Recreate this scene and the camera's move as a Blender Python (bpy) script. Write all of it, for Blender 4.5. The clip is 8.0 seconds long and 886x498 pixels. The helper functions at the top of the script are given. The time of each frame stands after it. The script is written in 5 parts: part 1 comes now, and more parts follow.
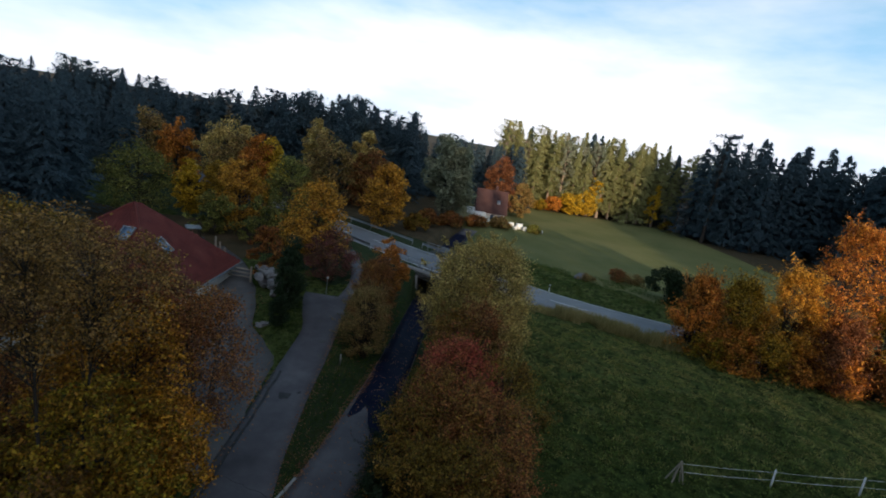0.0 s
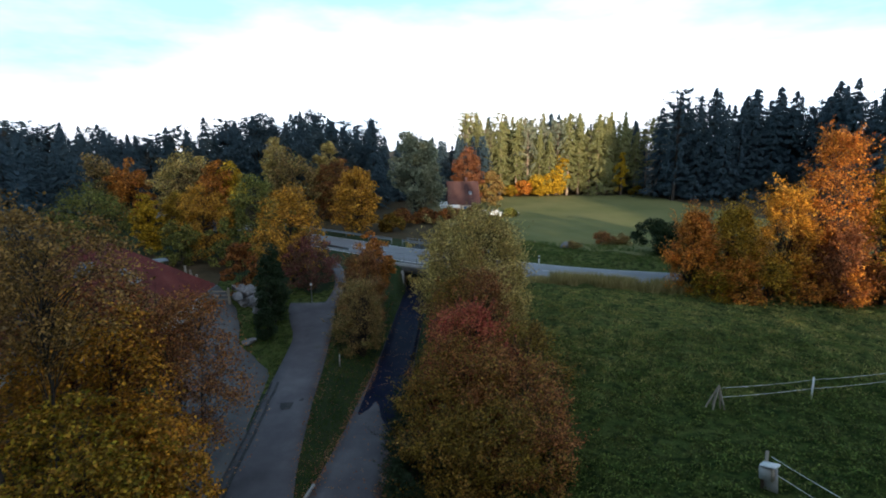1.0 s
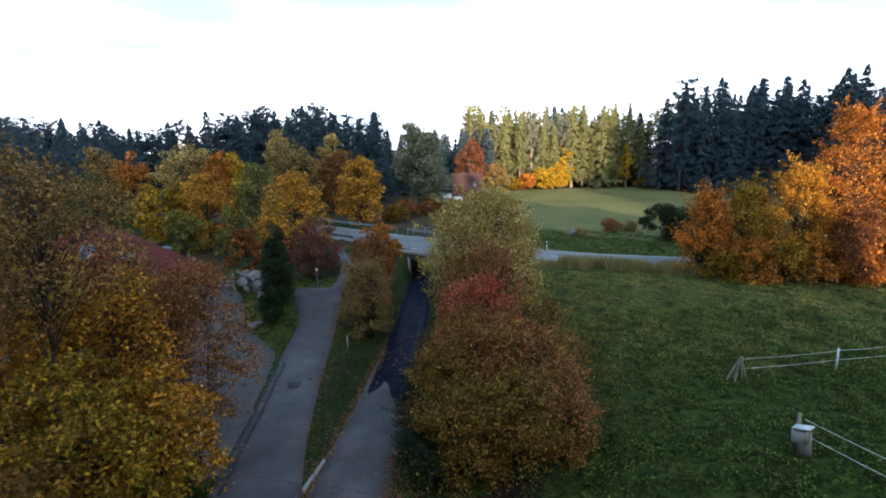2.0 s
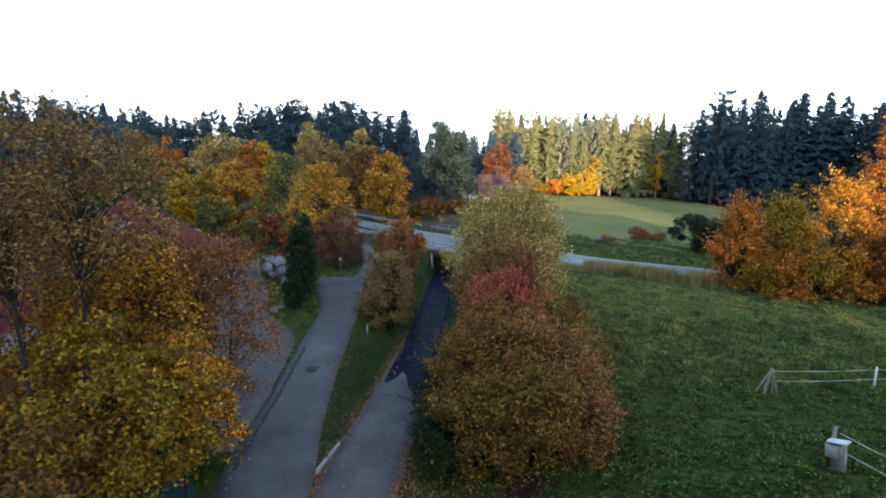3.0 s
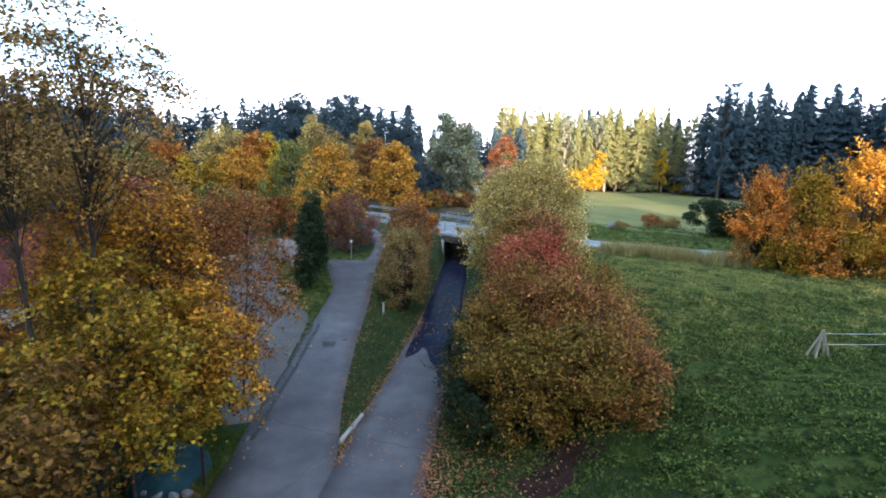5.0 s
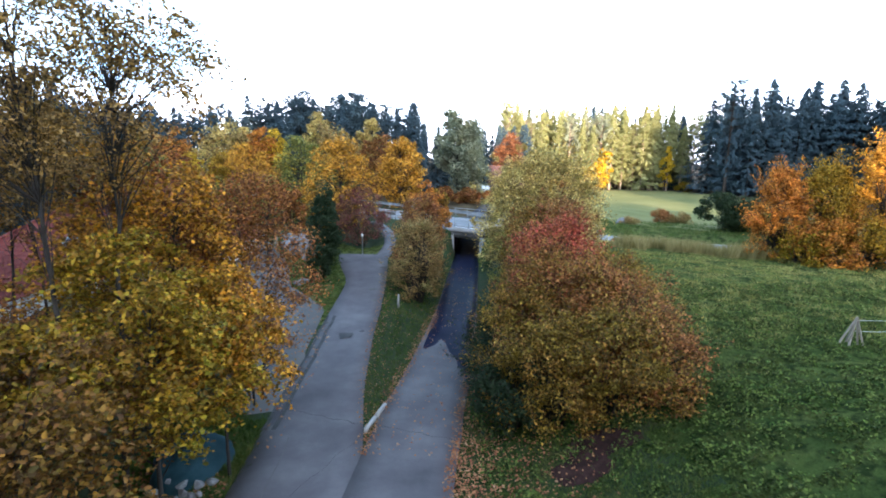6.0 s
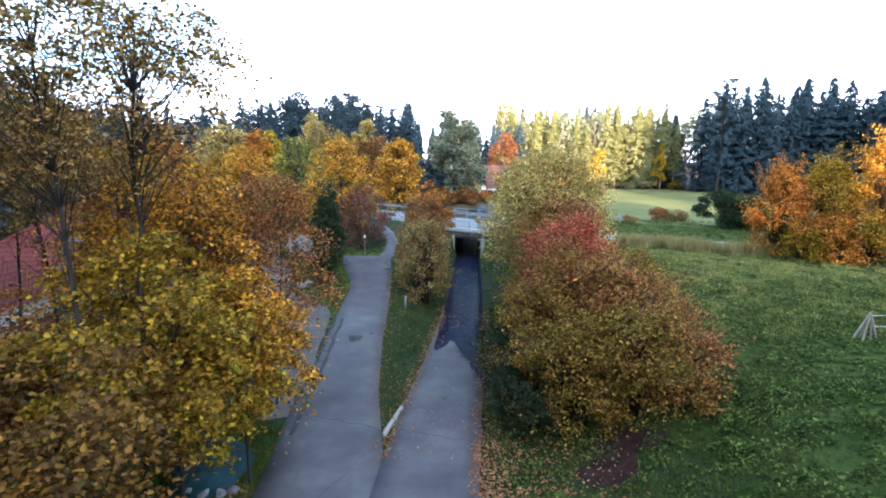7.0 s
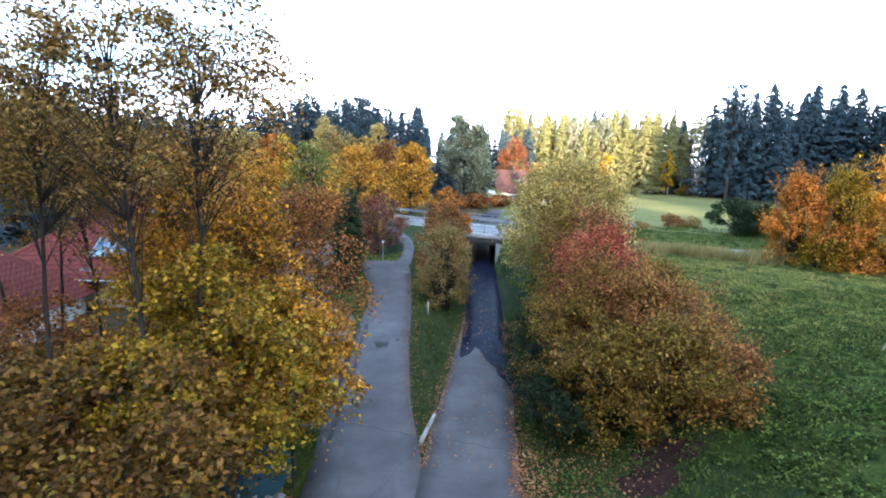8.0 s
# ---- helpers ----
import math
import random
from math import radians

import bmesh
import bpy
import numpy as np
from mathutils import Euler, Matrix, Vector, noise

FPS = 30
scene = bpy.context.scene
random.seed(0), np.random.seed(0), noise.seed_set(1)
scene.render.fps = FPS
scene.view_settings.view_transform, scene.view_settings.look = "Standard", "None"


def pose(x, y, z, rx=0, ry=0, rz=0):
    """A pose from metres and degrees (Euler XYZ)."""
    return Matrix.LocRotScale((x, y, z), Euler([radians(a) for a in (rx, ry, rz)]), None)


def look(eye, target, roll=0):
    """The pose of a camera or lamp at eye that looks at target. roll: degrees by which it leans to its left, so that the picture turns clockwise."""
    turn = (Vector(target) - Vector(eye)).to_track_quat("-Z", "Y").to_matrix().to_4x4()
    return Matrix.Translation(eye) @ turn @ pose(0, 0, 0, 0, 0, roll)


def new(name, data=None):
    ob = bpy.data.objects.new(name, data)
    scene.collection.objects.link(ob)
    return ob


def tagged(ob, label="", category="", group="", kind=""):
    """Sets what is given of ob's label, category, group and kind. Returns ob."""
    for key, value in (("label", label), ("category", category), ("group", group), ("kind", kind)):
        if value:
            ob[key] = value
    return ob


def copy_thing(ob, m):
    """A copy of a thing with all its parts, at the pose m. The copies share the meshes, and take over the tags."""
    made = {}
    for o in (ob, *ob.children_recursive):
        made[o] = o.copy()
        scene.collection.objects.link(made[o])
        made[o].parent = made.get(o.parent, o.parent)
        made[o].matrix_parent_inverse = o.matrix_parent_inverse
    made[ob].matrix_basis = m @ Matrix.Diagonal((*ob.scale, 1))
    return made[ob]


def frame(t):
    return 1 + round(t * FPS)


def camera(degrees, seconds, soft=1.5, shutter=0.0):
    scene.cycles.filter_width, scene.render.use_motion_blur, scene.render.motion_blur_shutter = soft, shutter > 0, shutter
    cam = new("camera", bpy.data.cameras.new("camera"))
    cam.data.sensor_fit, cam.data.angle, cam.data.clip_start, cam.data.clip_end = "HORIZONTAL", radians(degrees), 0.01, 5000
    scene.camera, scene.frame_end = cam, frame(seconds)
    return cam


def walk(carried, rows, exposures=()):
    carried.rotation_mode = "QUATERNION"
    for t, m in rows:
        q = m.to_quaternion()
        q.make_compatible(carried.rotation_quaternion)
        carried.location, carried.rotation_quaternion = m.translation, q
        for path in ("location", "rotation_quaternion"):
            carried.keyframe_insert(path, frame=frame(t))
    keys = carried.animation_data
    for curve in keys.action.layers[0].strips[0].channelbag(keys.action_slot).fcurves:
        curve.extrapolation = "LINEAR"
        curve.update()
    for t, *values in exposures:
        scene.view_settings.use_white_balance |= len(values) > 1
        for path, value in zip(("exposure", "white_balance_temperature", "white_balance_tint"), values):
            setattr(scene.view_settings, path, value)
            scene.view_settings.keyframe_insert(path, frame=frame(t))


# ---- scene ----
cam = camera(83.73, 8.0, 1.9)
PATH = [
    (0.0, pose(0.118, -0.357, 17.199, 76.859, -9.074, 0.931)),
    (0.5, pose(0.101, 0.543, 15.638, 79.313, -0.692, -4.227)),
    (1.0, pose(-0.316, 0.886, 14.411, 78.495, 0.330, -3.927)),
    (1.5, pose(-0.602, 1.249, 13.460, 78.304, 1.807, -4.757)),
    (3.0, pose(-0.902, 1.371, 12.341, 78.776, -1.751, -0.668)),
    (3.5, pose(-1.146, 1.497, 11.830, 78.760, -1.731, -0.503)),
    (4.0, pose(-1.410, 1.672, 11.296, 78.579, -1.100, -0.521)),
    (5.5, pose(-2.391, 2.543, 9.720, 79.625, -1.328, -0.841)),
    (6.0, pose(-2.870, 2.647, 9.459, 79.495, -1.076, -0.690)),
    (6.5, pose(-3.241, 2.801, 9.334, 79.735, -1.206, -1.525)),
    (7.0, pose(-3.745, 2.852, 9.411, 79.570, -0.564, -1.717)),
    (7.5, pose(-4.276, 2.825, 9.567, 79.690, -0.533, -1.557)),
    (8.0, pose(-4.966, 2.723, 9.703, 79.841, -1.008, -1.341)),
]

scene.render.film_transparent = False
EXPOSURES = [(0.0, -1.05, 6500, 16), (1.0, -0.4, 6400, 15), (1.5, -0.12, 6350, 16), (3.5, 0.6, 6250, 18), (4.0, 0.76, 6250, 18), (5.5, 1.22, 6250, 18), (6.5, 1.43, 6200, 18), (8.0, 1.53, 6200, 18)]
walk(cam, PATH, EXPOSURES)

# ---- daylight: low autumn sun from behind, thin high cloud ----
SUN_UP, SUN_FROM = radians(10.0), radians(165.0)       # elevation; bearing from north (+y), clockwise
world = bpy.data.worlds.new("sky")
scene.world = world
world.use_nodes = True
wn, wl = world.node_tree.nodes, world.node_tree.links
wn.clear()
w_out = wn.new("ShaderNodeOutputWorld")
w_bg = wn.new("ShaderNodeBackground")
w_sky = wn.new("ShaderNodeTexSky")
w_sky.sky_type, w_sky.sun_disc = 'NISHITA', False
w_sky.sun_elevation, w_sky.sun_rotation = SUN_UP, SUN_FROM
w_sky.air_density, w_sky.dust_density, w_sky.ozone_density = 1.0, 0.4, 2.0
w_co = wn.new("ShaderNodeTexCoord")
w_map = wn.new("ShaderNodeMapping")
w_map.inputs["Scale"].default_value = (1.0, 1.0, 3.5)
w_noise = wn.new("ShaderNodeTexNoise")
w_noise.inputs["Scale"].default_value = 1.3
w_noise.inputs["Detail"].default_value = 7.0
w_noise.inputs["Roughness"].default_value = 0.55
w_ramp = wn.new("ShaderNodeValToRGB")
w_ramp.color_ramp.elements[0].position, w_ramp.color_ramp.elements[1].position = 0.44, 0.70
w_ramp.color_ramp.elements[0].color = (0.05, 0.05, 0.05, 1)
w_ramp.color_ramp.elements[1].color = (0.95, 0.95, 0.95, 1)
w_mix = wn.new("ShaderNodeMix")
w_mix.data_type = 'RGBA'
w_haze = wn.new("ShaderNodeMix")                        # thin blue gaps between bright cloud
w_haze.data_type = 'RGBA'
w_haze.inputs["A"].default_value = (5.8, 11.4, 15.8, 1)
w_haze.inputs["B"].default_value = (19.5, 20.4, 21.6, 1)
wl.new(w_haze.outputs["Result"], w_mix.inputs["B"])
wl.new(w_ramp.outputs["Color"], w_haze.inputs["Factor"])
wl.new(w_co.outputs["Generated"], w_map.inputs["Vector"])
wl.new(w_map.outputs["Vector"], w_noise.inputs["Vector"])
w_sep = wn.new("ShaderNodeSeparateXYZ")                 # cloud lies low, thinner and bluer higher up
wl.new(w_co.outputs["Generated"], w_sep.inputs["Vector"])
w_up = wn.new("ShaderNodeMath")
w_up.operation = 'MULTIPLY_ADD'
wl.new(w_sep.outputs["Z"], w_up.inputs[0])
w_up.inputs[1].default_value = -0.85
wl.new(w_noise.outputs["Fac"], w_up.inputs[2])
w_more = wn.new("ShaderNodeMath")
w_more.operation = 'ADD'
wl.new(w_up.outputs["Value"], w_more.inputs[0])
w_more.inputs[1].default_value = 0.15
wl.new(w_more.outputs["Value"], w_ramp.inputs["Fac"])
w_low = wn.new("ShaderNodeMapRange")
w_low.interpolation_type = 'SMOOTHSTEP'
w_low.inputs["From Min"].default_value, w_low.inputs["From Max"].default_value = 0.16, 0.62
w_low.inputs["To Min"].default_value, w_low.inputs["To Max"].default_value = 1.0, 0.22
wl.new(w_sep.outputs["Z"], w_low.inputs["Value"])
w_mul = wn.new("ShaderNodeMath")
w_mul.operation = 'MULTIPLY'
w_mul.inputs[0].default_value = 0.92
wl.new(w_low.outputs["Result"], w_mul.inputs[1])
wl.new(w_mul.outputs["Value"], w_mix.inputs["Factor"])
wl.new(w_sky.outputs["Color"], w_mix.inputs["A"])
w_dot = wn.new("ShaderNodeVectorMath")                  # the sky is brighter round the sun
w_dot.operation = 'DOT_PRODUCT'
w_dot.inputs[1].default_value = (math.sin(SUN_FROM) * math.cos(SUN_UP), math.cos(SUN_FROM) * math.cos(SUN_UP), math.sin(SUN_UP))
wl.new(w_co.outputs["Generated"], w_dot.inputs[0])
w_pos = wn.new("ShaderNodeMath")
w_pos.operation = 'MAXIMUM'
wl.new(w_dot.outputs["Value"], w_pos.inputs[0])
w_pos.inputs[1].default_value = 0.0
w_pow = wn.new("ShaderNodeMath")
w_pow.operation = 'POWER'
wl.new(w_pos.outputs["Value"], w_pow.inputs[0])
w_pow.inputs[1].default_value = 2.5
w_glow = wn.new("ShaderNodeMix")
w_glow.data_type, w_glow.blend_type = 'RGBA', 'ADD'
w_glow.inputs["B"].default_value = (15.6, 15.9, 16.6, 1)
wl.new(w_pow.outputs["Value"], w_glow.inputs["Factor"])
wl.new(w_mix.outputs["Result"], w_glow.inputs["A"])
wl.new(w_glow.outputs["Result"], w_bg.inputs["Color"])
wl.new(w_bg.outputs["Background"], w_out.inputs["Surface"])
w_bg.inputs["Strength"].default_value = 0.135

sun = new("sun", bpy.data.lights.new("sun", 'SUN'))
sun.data.energy, sun.data.angle, sun.data.color = 9.0, radians(0.6), (1.0, 0.84, 0.60)
toward = Vector((math.sin(SUN_FROM) * math.cos(SUN_UP), math.cos(SUN_FROM) * math.cos(SUN_UP), math.sin(SUN_UP)))
sun.matrix_world = look(toward * 300, (0, 0, 0))


# ---- materials ----
def ramp_node(nt, colours, fac):
    r = nt.nodes.new("ShaderNodeValToRGB")
    els = r.color_ramp.elements
    while len(els) < len(colours):
        els.new(0.5)
    for i, c in enumerate(colours):
        els[i].position = i / max(1, len(colours) - 1)
        els[i].color = (*c, 1)
    nt.links.new(fac, r.inputs["Fac"])
    return r.outputs["Color"]


def noise_node(nt, scale, detail=6.0, coord="Object", rough=0.6, stretch=None):
    co = nt.nodes.new("ShaderNodeTexCoord")
    n = nt.nodes.new("ShaderNodeTexNoise")
    n.inputs["Scale"].default_value, n.inputs["Detail"].default_value = scale, detail
    n.inputs["Roughness"].default_value = rough
    if stretch:
        m = nt.nodes.new("ShaderNodeMapping")
        m.inputs["Scale"].default_value = stretch
        nt.links.new(co.outputs[coord], m.inputs["Vector"])
        nt.links.new(m.outputs["Vector"], n.inputs["Vector"])
    else:
        nt.links.new(co.outputs[coord], n.inputs["Vector"])
    return n.outputs["Fac"]


def math_node(nt, op, a, b, clamp=False):
    m = nt.nodes.new("ShaderNodeMath")
    m.operation, m.use_clamp = op, clamp
    for i, v in enumerate((a, b)):
        if isinstance(v, (int, float)):
            m.inputs[i].default_value = v
        else:
            nt.links.new(v, m.inputs[i])
    return m.outputs[0]


def mix_node(nt, fac, a, b, blend='MIX'):
    m = nt.nodes.new("ShaderNodeMix")
    m.data_type, m.blend_type = 'RGBA', blend
    for key, v in (("Factor", fac), ("A", a), ("B", b)):
        if isinstance(v, (int, float)):
            m.inputs[key].default_value = v
        elif isinstance(v, tuple):
            m.inputs[key].default_value = (*v, 1)
        else:
            nt.links.new(v, m.inputs[key])
    return m.outputs["Result"]


def start(name):
    m = bpy.data.materials.new(name)
    m.use_nodes = True
    return m, m.node_tree, m.node_tree.nodes["Principled BSDF"]


def stretched(nt, fac, low, high):
    r = nt.nodes.new("ShaderNodeMapRange")
    r.inputs["From Min"].default_value, r.inputs["From Max"].default_value = low, high
    nt.links.new(fac, r.inputs["Value"])
    return r.outputs["Result"]


def surface(name, colours, scale=1.0, fine=20.0, rough=0.85, bump=0.3, metal=0.0, coord="Object", depth=0.02, stretch=None):
    """A mottled surface: large stains over fine grain, with relief."""
    m, nt, b = start(name)
    big = stretched(nt, noise_node(nt, scale, 5, coord, 0.6, stretch), 0.3, 0.7)
    small = noise_node(nt, fine, 4, coord, 0.7, stretch)
    both = math_node(nt, 'ADD', math_node(nt, 'MULTIPLY', big, 0.7), math_node(nt, 'MULTIPLY', small, 0.3))
    nt.links.new(ramp_node(nt, colours, both), b.inputs["Base Color"])
    b.inputs["Roughness"].default_value, b.inputs["Metallic"].default_value = rough, metal
    b.inputs["Specular IOR Level"].default_value = 0.2 if rough > 0.65 else 0.5
    bp = nt.nodes.new("ShaderNodeBump")
    bp.inputs["Strength"].default_value, bp.inputs["Distance"].default_value = bump, depth
    nt.links.new(small, bp.inputs["Height"])
    nt.links.new(bp.outputs["Normal"], b.inputs["Normal"])
    return m


def foliage(name, colours, clump=0.5, rough=0.6, thin=0.28, mixed=False, tones=(0.34, 1.79)):
    """Leaves: each its own tint out of the palette, clumps that differ, light coming through."""
    m, nt, b = start(name)
    geo = nt.nodes.new("ShaderNodeNewGeometry")
    info = nt.nodes.new("ShaderNodeObjectInfo")
    big = stretched(nt, noise_node(nt, clump, 3), 0.3, 0.7)
    fac = math_node(nt, 'ADD', math_node(nt, 'MULTIPLY', geo.outputs["Random Per Island"], 0.46), math_node(nt, 'MULTIPLY', big, 0.48))
    fac = math_node(nt, 'ADD', fac, math_node(nt, 'MULTIPLY', info.outputs["Random"], 0.06))
    col = ramp_node(nt, colours, fac)
    if mixed:                                            # boughs differ in hue, leaves in tone
        fine = stretched(nt, noise_node(nt, clump * 3.3, 2), 0.3, 0.7)
        hue = math_node(nt, 'ADD', math_node(nt, 'MULTIPLY', big, 0.46), math_node(nt, 'MULTIPLY', fine, 0.22))
        hue = math_node(nt, 'ADD', hue, math_node(nt, 'MULTIPLY', geo.outputs["Random Per Island"], 0.32))
        col = ramp_node(nt, colours, hue)
        tone = math_node(nt, 'FRACT', math_node(nt, 'MULTIPLY', geo.outputs["Random Per Island"], 17.3), 0.0)
        tone = math_node(nt, 'POWER', tone, 1.6)
        tone = math_node(nt, 'ADD', math_node(nt, 'MULTIPLY', tone, tones[1] - tones[0]), tones[0])
        col = mix_node(nt, 1.0, col, tone, 'MULTIPLY')
    nt.links.new(col, b.inputs["Base Color"])
    b.inputs["Roughness"].default_value = rough
    b.inputs["Specular IOR Level"].default_value = 0.2
    tr = nt.nodes.new("ShaderNodeBsdfTranslucent")
    nt.links.new(col, tr.inputs["Color"])
    mx = nt.nodes.new("ShaderNodeMixShader")
    mx.inputs["Fac"].default_value = thin
    nt.links.new(b.outputs[0], mx.inputs[1])
    nt.links.new(tr.outputs[0], mx.inputs[2])
    nt.links.new(mx.outputs[0], nt.nodes["Material Output"].inputs["Surface"])
    return m


BARK = surface("bark", [(0.022, 0.018, 0.015), (0.045, 0.036, 0.03), (0.08, 0.066, 0.054)], 2, 14, 0.9, 0.6, stretch=(3, 3, 0.6))
# bark lightened, low sun on the far trunks is in the colour
BARK_PINE = surface("pine_bark", [(0.22, 0.15, 0.11), (0.40, 0.29, 0.22), (0.50, 0.40, 0.32)], 1, 9, 0.9, 0.5, stretch=(3, 3, 0.4))
LEAF = {
    "maple": foliage("maple_leaf", [(0.126, 0.0373, 0.0153), (0.277, 0.0745, 0.0192), (0.353, 0.116, 0.0229), (0.189, 0.0497, 0.0192), (0.378, 0.157, 0.0268), (0.252, 0.0828, 0.0383)], 0.6, mixed=True),
    "umber": foliage("umber_leaf", [(0.0837, 0.0312, 0.00828), (0.224, 0.105, 0.0145), (0.279, 0.136, 0.0166), (0.186, 0.0747, 0.0207), (0.158, 0.105, 0.0124), (0.279, 0.136, 0.0456), (0.224, 0.0813, 0.0124)], 0.6, mixed=True),
    "amber": foliage("amber_leaf", [(0.405, 0.199, 0.0215), (0.631, 0.298, 0.0359), (0.7, 0.359, 0.0431), (0.48, 0.199, 0.0251), (0.43, 0.268, 0.0359)], 0.5, mixed=True),
    "gold": foliage("golden_leaf", [(0.289, 0.106, 0.018), (0.578, 0.248, 0.0216), (0.72, 0.332, 0.0252), (0.417, 0.153, 0.0216), (0.53, 0.296, 0.0252), (0.675, 0.26, 0.0216), (0.354, 0.119, 0.0216)], 0.55, mixed=True),
    "mustard": foliage("mustard_leaf", [(0.147, 0.107, 0.012), (0.36, 0.242, 0.0179), (0.213, 0.194, 0.015), (0.484, 0.299, 0.024), (0.338, 0.154, 0.0179), (0.27, 0.212, 0.0179), (0.45, 0.252, 0.0209), (0.225, 0.107, 0.024)], 0.55, mixed=True),
    "copper": foliage("copper_leaf", [(0.141, 0.055, 0.021), (0.337, 0.109, 0.0295), (0.421, 0.184, 0.042), (0.281, 0.0856, 0.0337), (0.476, 0.208, 0.0378), (0.224, 0.0978, 0.0337)], 0.7, mixed=True),
    "sparse": foliage("brown_leaf", [(0.131, 0.0788, 0.0351), (0.286, 0.157, 0.0527), (0.364, 0.197, 0.0439), (0.264, 0.168, 0.0702), (0.199, 0.118, 0.0439)], 0.7, mixed=True),
    "olive": foliage("olive_leaf", [(0.254, 0.208, 0.057), (0.506, 0.385, 0.114), (0.655, 0.51, 0.17), (0.536, 0.331, 0.103), (0.448, 0.385, 0.103), (0.373, 0.248, 0.0798)], 0.7, mixed=True),
    "wine": foliage("wine_red_leaf", [(0.13, 0.06, 0.04), (0.24, 0.06, 0.06), (0.31, 0.09, 0.085), (0.2, 0.14, 0.055), (0.26, 0.07, 0.065), (0.19, 0.13, 0.05)], 0.6, mixed=True),
    "crimson": foliage("crimson_leaf", [(0.223, 0.0515, 0.0305), (0.475, 0.0721, 0.0522), (0.615, 0.123, 0.0779), (0.42, 0.165, 0.0522), (0.531, 0.0926, 0.0608), (0.307, 0.0618, 0.0436)], 0.8, mixed=True),
    "russet": foliage("russet_leaf", [(0.134, 0.0537, 0.021), (0.322, 0.117, 0.0315), (0.444, 0.167, 0.0559), (0.243, 0.0875, 0.0315), (0.35, 0.195, 0.0419), (0.456, 0.195, 0.0698), (0.215, 0.108, 0.0279)], 0.8, mixed=True),
    "redhedge": foliage("red_hedge_leaf", [(0.163, 0.0569, 0.0202), (0.436, 0.139, 0.0468), (0.545, 0.216, 0.067), (0.272, 0.101, 0.0335), (0.382, 0.252, 0.0402), (0.491, 0.152, 0.0536), (0.299, 0.166, 0.0335)], 0.7, mixed=True),
    "shrub": foliage("shrub_leaf", [(0.0813, 0.065, 0.0135), (0.23, 0.16, 0.0202), (0.394, 0.24, 0.0337), (0.19, 0.13, 0.0202), (0.365, 0.17, 0.0337), (0.487, 0.289, 0.0505), (0.162, 0.13, 0.0202)], 0.8, mixed=True),
    "green": foliage("green_leaf", [(0.0878, 0.105, 0.0261), (0.19, 0.197, 0.0418), (0.293, 0.26, 0.0627), (0.38, 0.271, 0.0731)], 0.5, mixed=True),
    "dark": foliage("dark_leaf", [(0.015, 0.03, 0.012), (0.03, 0.05, 0.02), (0.06, 0.08, 0.03)], 0.6),
    "orange": foliage("orange_leaf", [(0.347, 0.11, 0.0238), (0.608, 0.22, 0.0317), (0.72, 0.307, 0.0475), (0.463, 0.142, 0.0317), (0.72, 0.328, 0.0396), (0.435, 0.22, 0.0356)], 0.45, mixed=True),
    "yellow": foliage("yellow_leaf", [(0.408, 0.269, 0.02), (0.648, 0.403, 0.028), (0.696, 0.448, 0.036), (0.504, 0.28, 0.024)], 0.5, mixed=True),
    "greenyellow": foliage("green_yellow_leaf", [(0.18, 0.139, 0.0203), (0.344, 0.231, 0.0284), (0.539, 0.3, 0.0284), (0.299, 0.208, 0.0243), (0.479, 0.231, 0.0284)], 0.5, mixed=True),
    "dull": foliage("dull_brown_leaf", [(0.161, 0.116, 0.0396), (0.335, 0.233, 0.07), (0.397, 0.221, 0.0792), (0.322, 0.292, 0.0878), (0.248, 0.152, 0.0527)], 0.7, mixed=True),
    "redbrown": foliage("red_brown_leaf", [(0.146, 0.0535, 0.0292), (0.257, 0.0893, 0.039), (0.326, 0.134, 0.0537), (0.223, 0.116, 0.0585)], 0.6, mixed=True),
}
# needles lightened and shifted to blue, distance haze put into their colour
NEEDLE = foliage("spruce_needles", [(0.0264, 0.0504, 0.0638), (0.0506, 0.084, 0.102), (0.0825, 0.12, 0.128)], 0.3, 0.7, 0.1)
# paler yellow copy of the needles with the far wood's sunlight painted in
NEEDLE_SUNLIT = foliage("light_spruce_needles", [(0.112, 0.132, 0.054), (0.275, 0.27, 0.102), (0.425, 0.384, 0.168)], 0.3, 0.7, 0.15)
NEEDLE_PINE = foliage("pine_needles", [(0.127, 0.149, 0.102), (0.23, 0.247, 0.156), (0.345, 0.322, 0.192)], 0.3, 0.7, 0.15)
LEAF["pine"], LEAF["darkpine"] = NEEDLE_PINE, NEEDLE
ASPHALT = surface("old_asphalt", [(0.064, 0.057, 0.062), (0.114, 0.103, 0.11), (0.182, 0.168, 0.172)], 0.45, 38, 0.7, 0.35, depth=0.008)
ROADTOP = surface("road_asphalt", [(0.15, 0.15, 0.16), (0.20, 0.20, 0.21), (0.25, 0.25, 0.25)], 0.4, 40, 0.55, 0.2, depth=0.005)
# damp and dark; the bluish sky reflection is put into the base colour
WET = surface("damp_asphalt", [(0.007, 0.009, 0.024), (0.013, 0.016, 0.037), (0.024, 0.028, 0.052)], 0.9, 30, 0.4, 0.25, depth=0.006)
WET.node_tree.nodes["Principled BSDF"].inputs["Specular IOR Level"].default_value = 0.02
YARD = surface("yard_gravel", [(0.085, 0.08, 0.078), (0.13, 0.122, 0.118), (0.18, 0.168, 0.16)], 0.6, 22, 0.9, 0.5, depth=0.02)
CONCRETE = surface("concrete", [(0.20, 0.195, 0.185), (0.29, 0.28, 0.265), (0.36, 0.35, 0.33)], 0.8, 18, 0.85, 0.3)
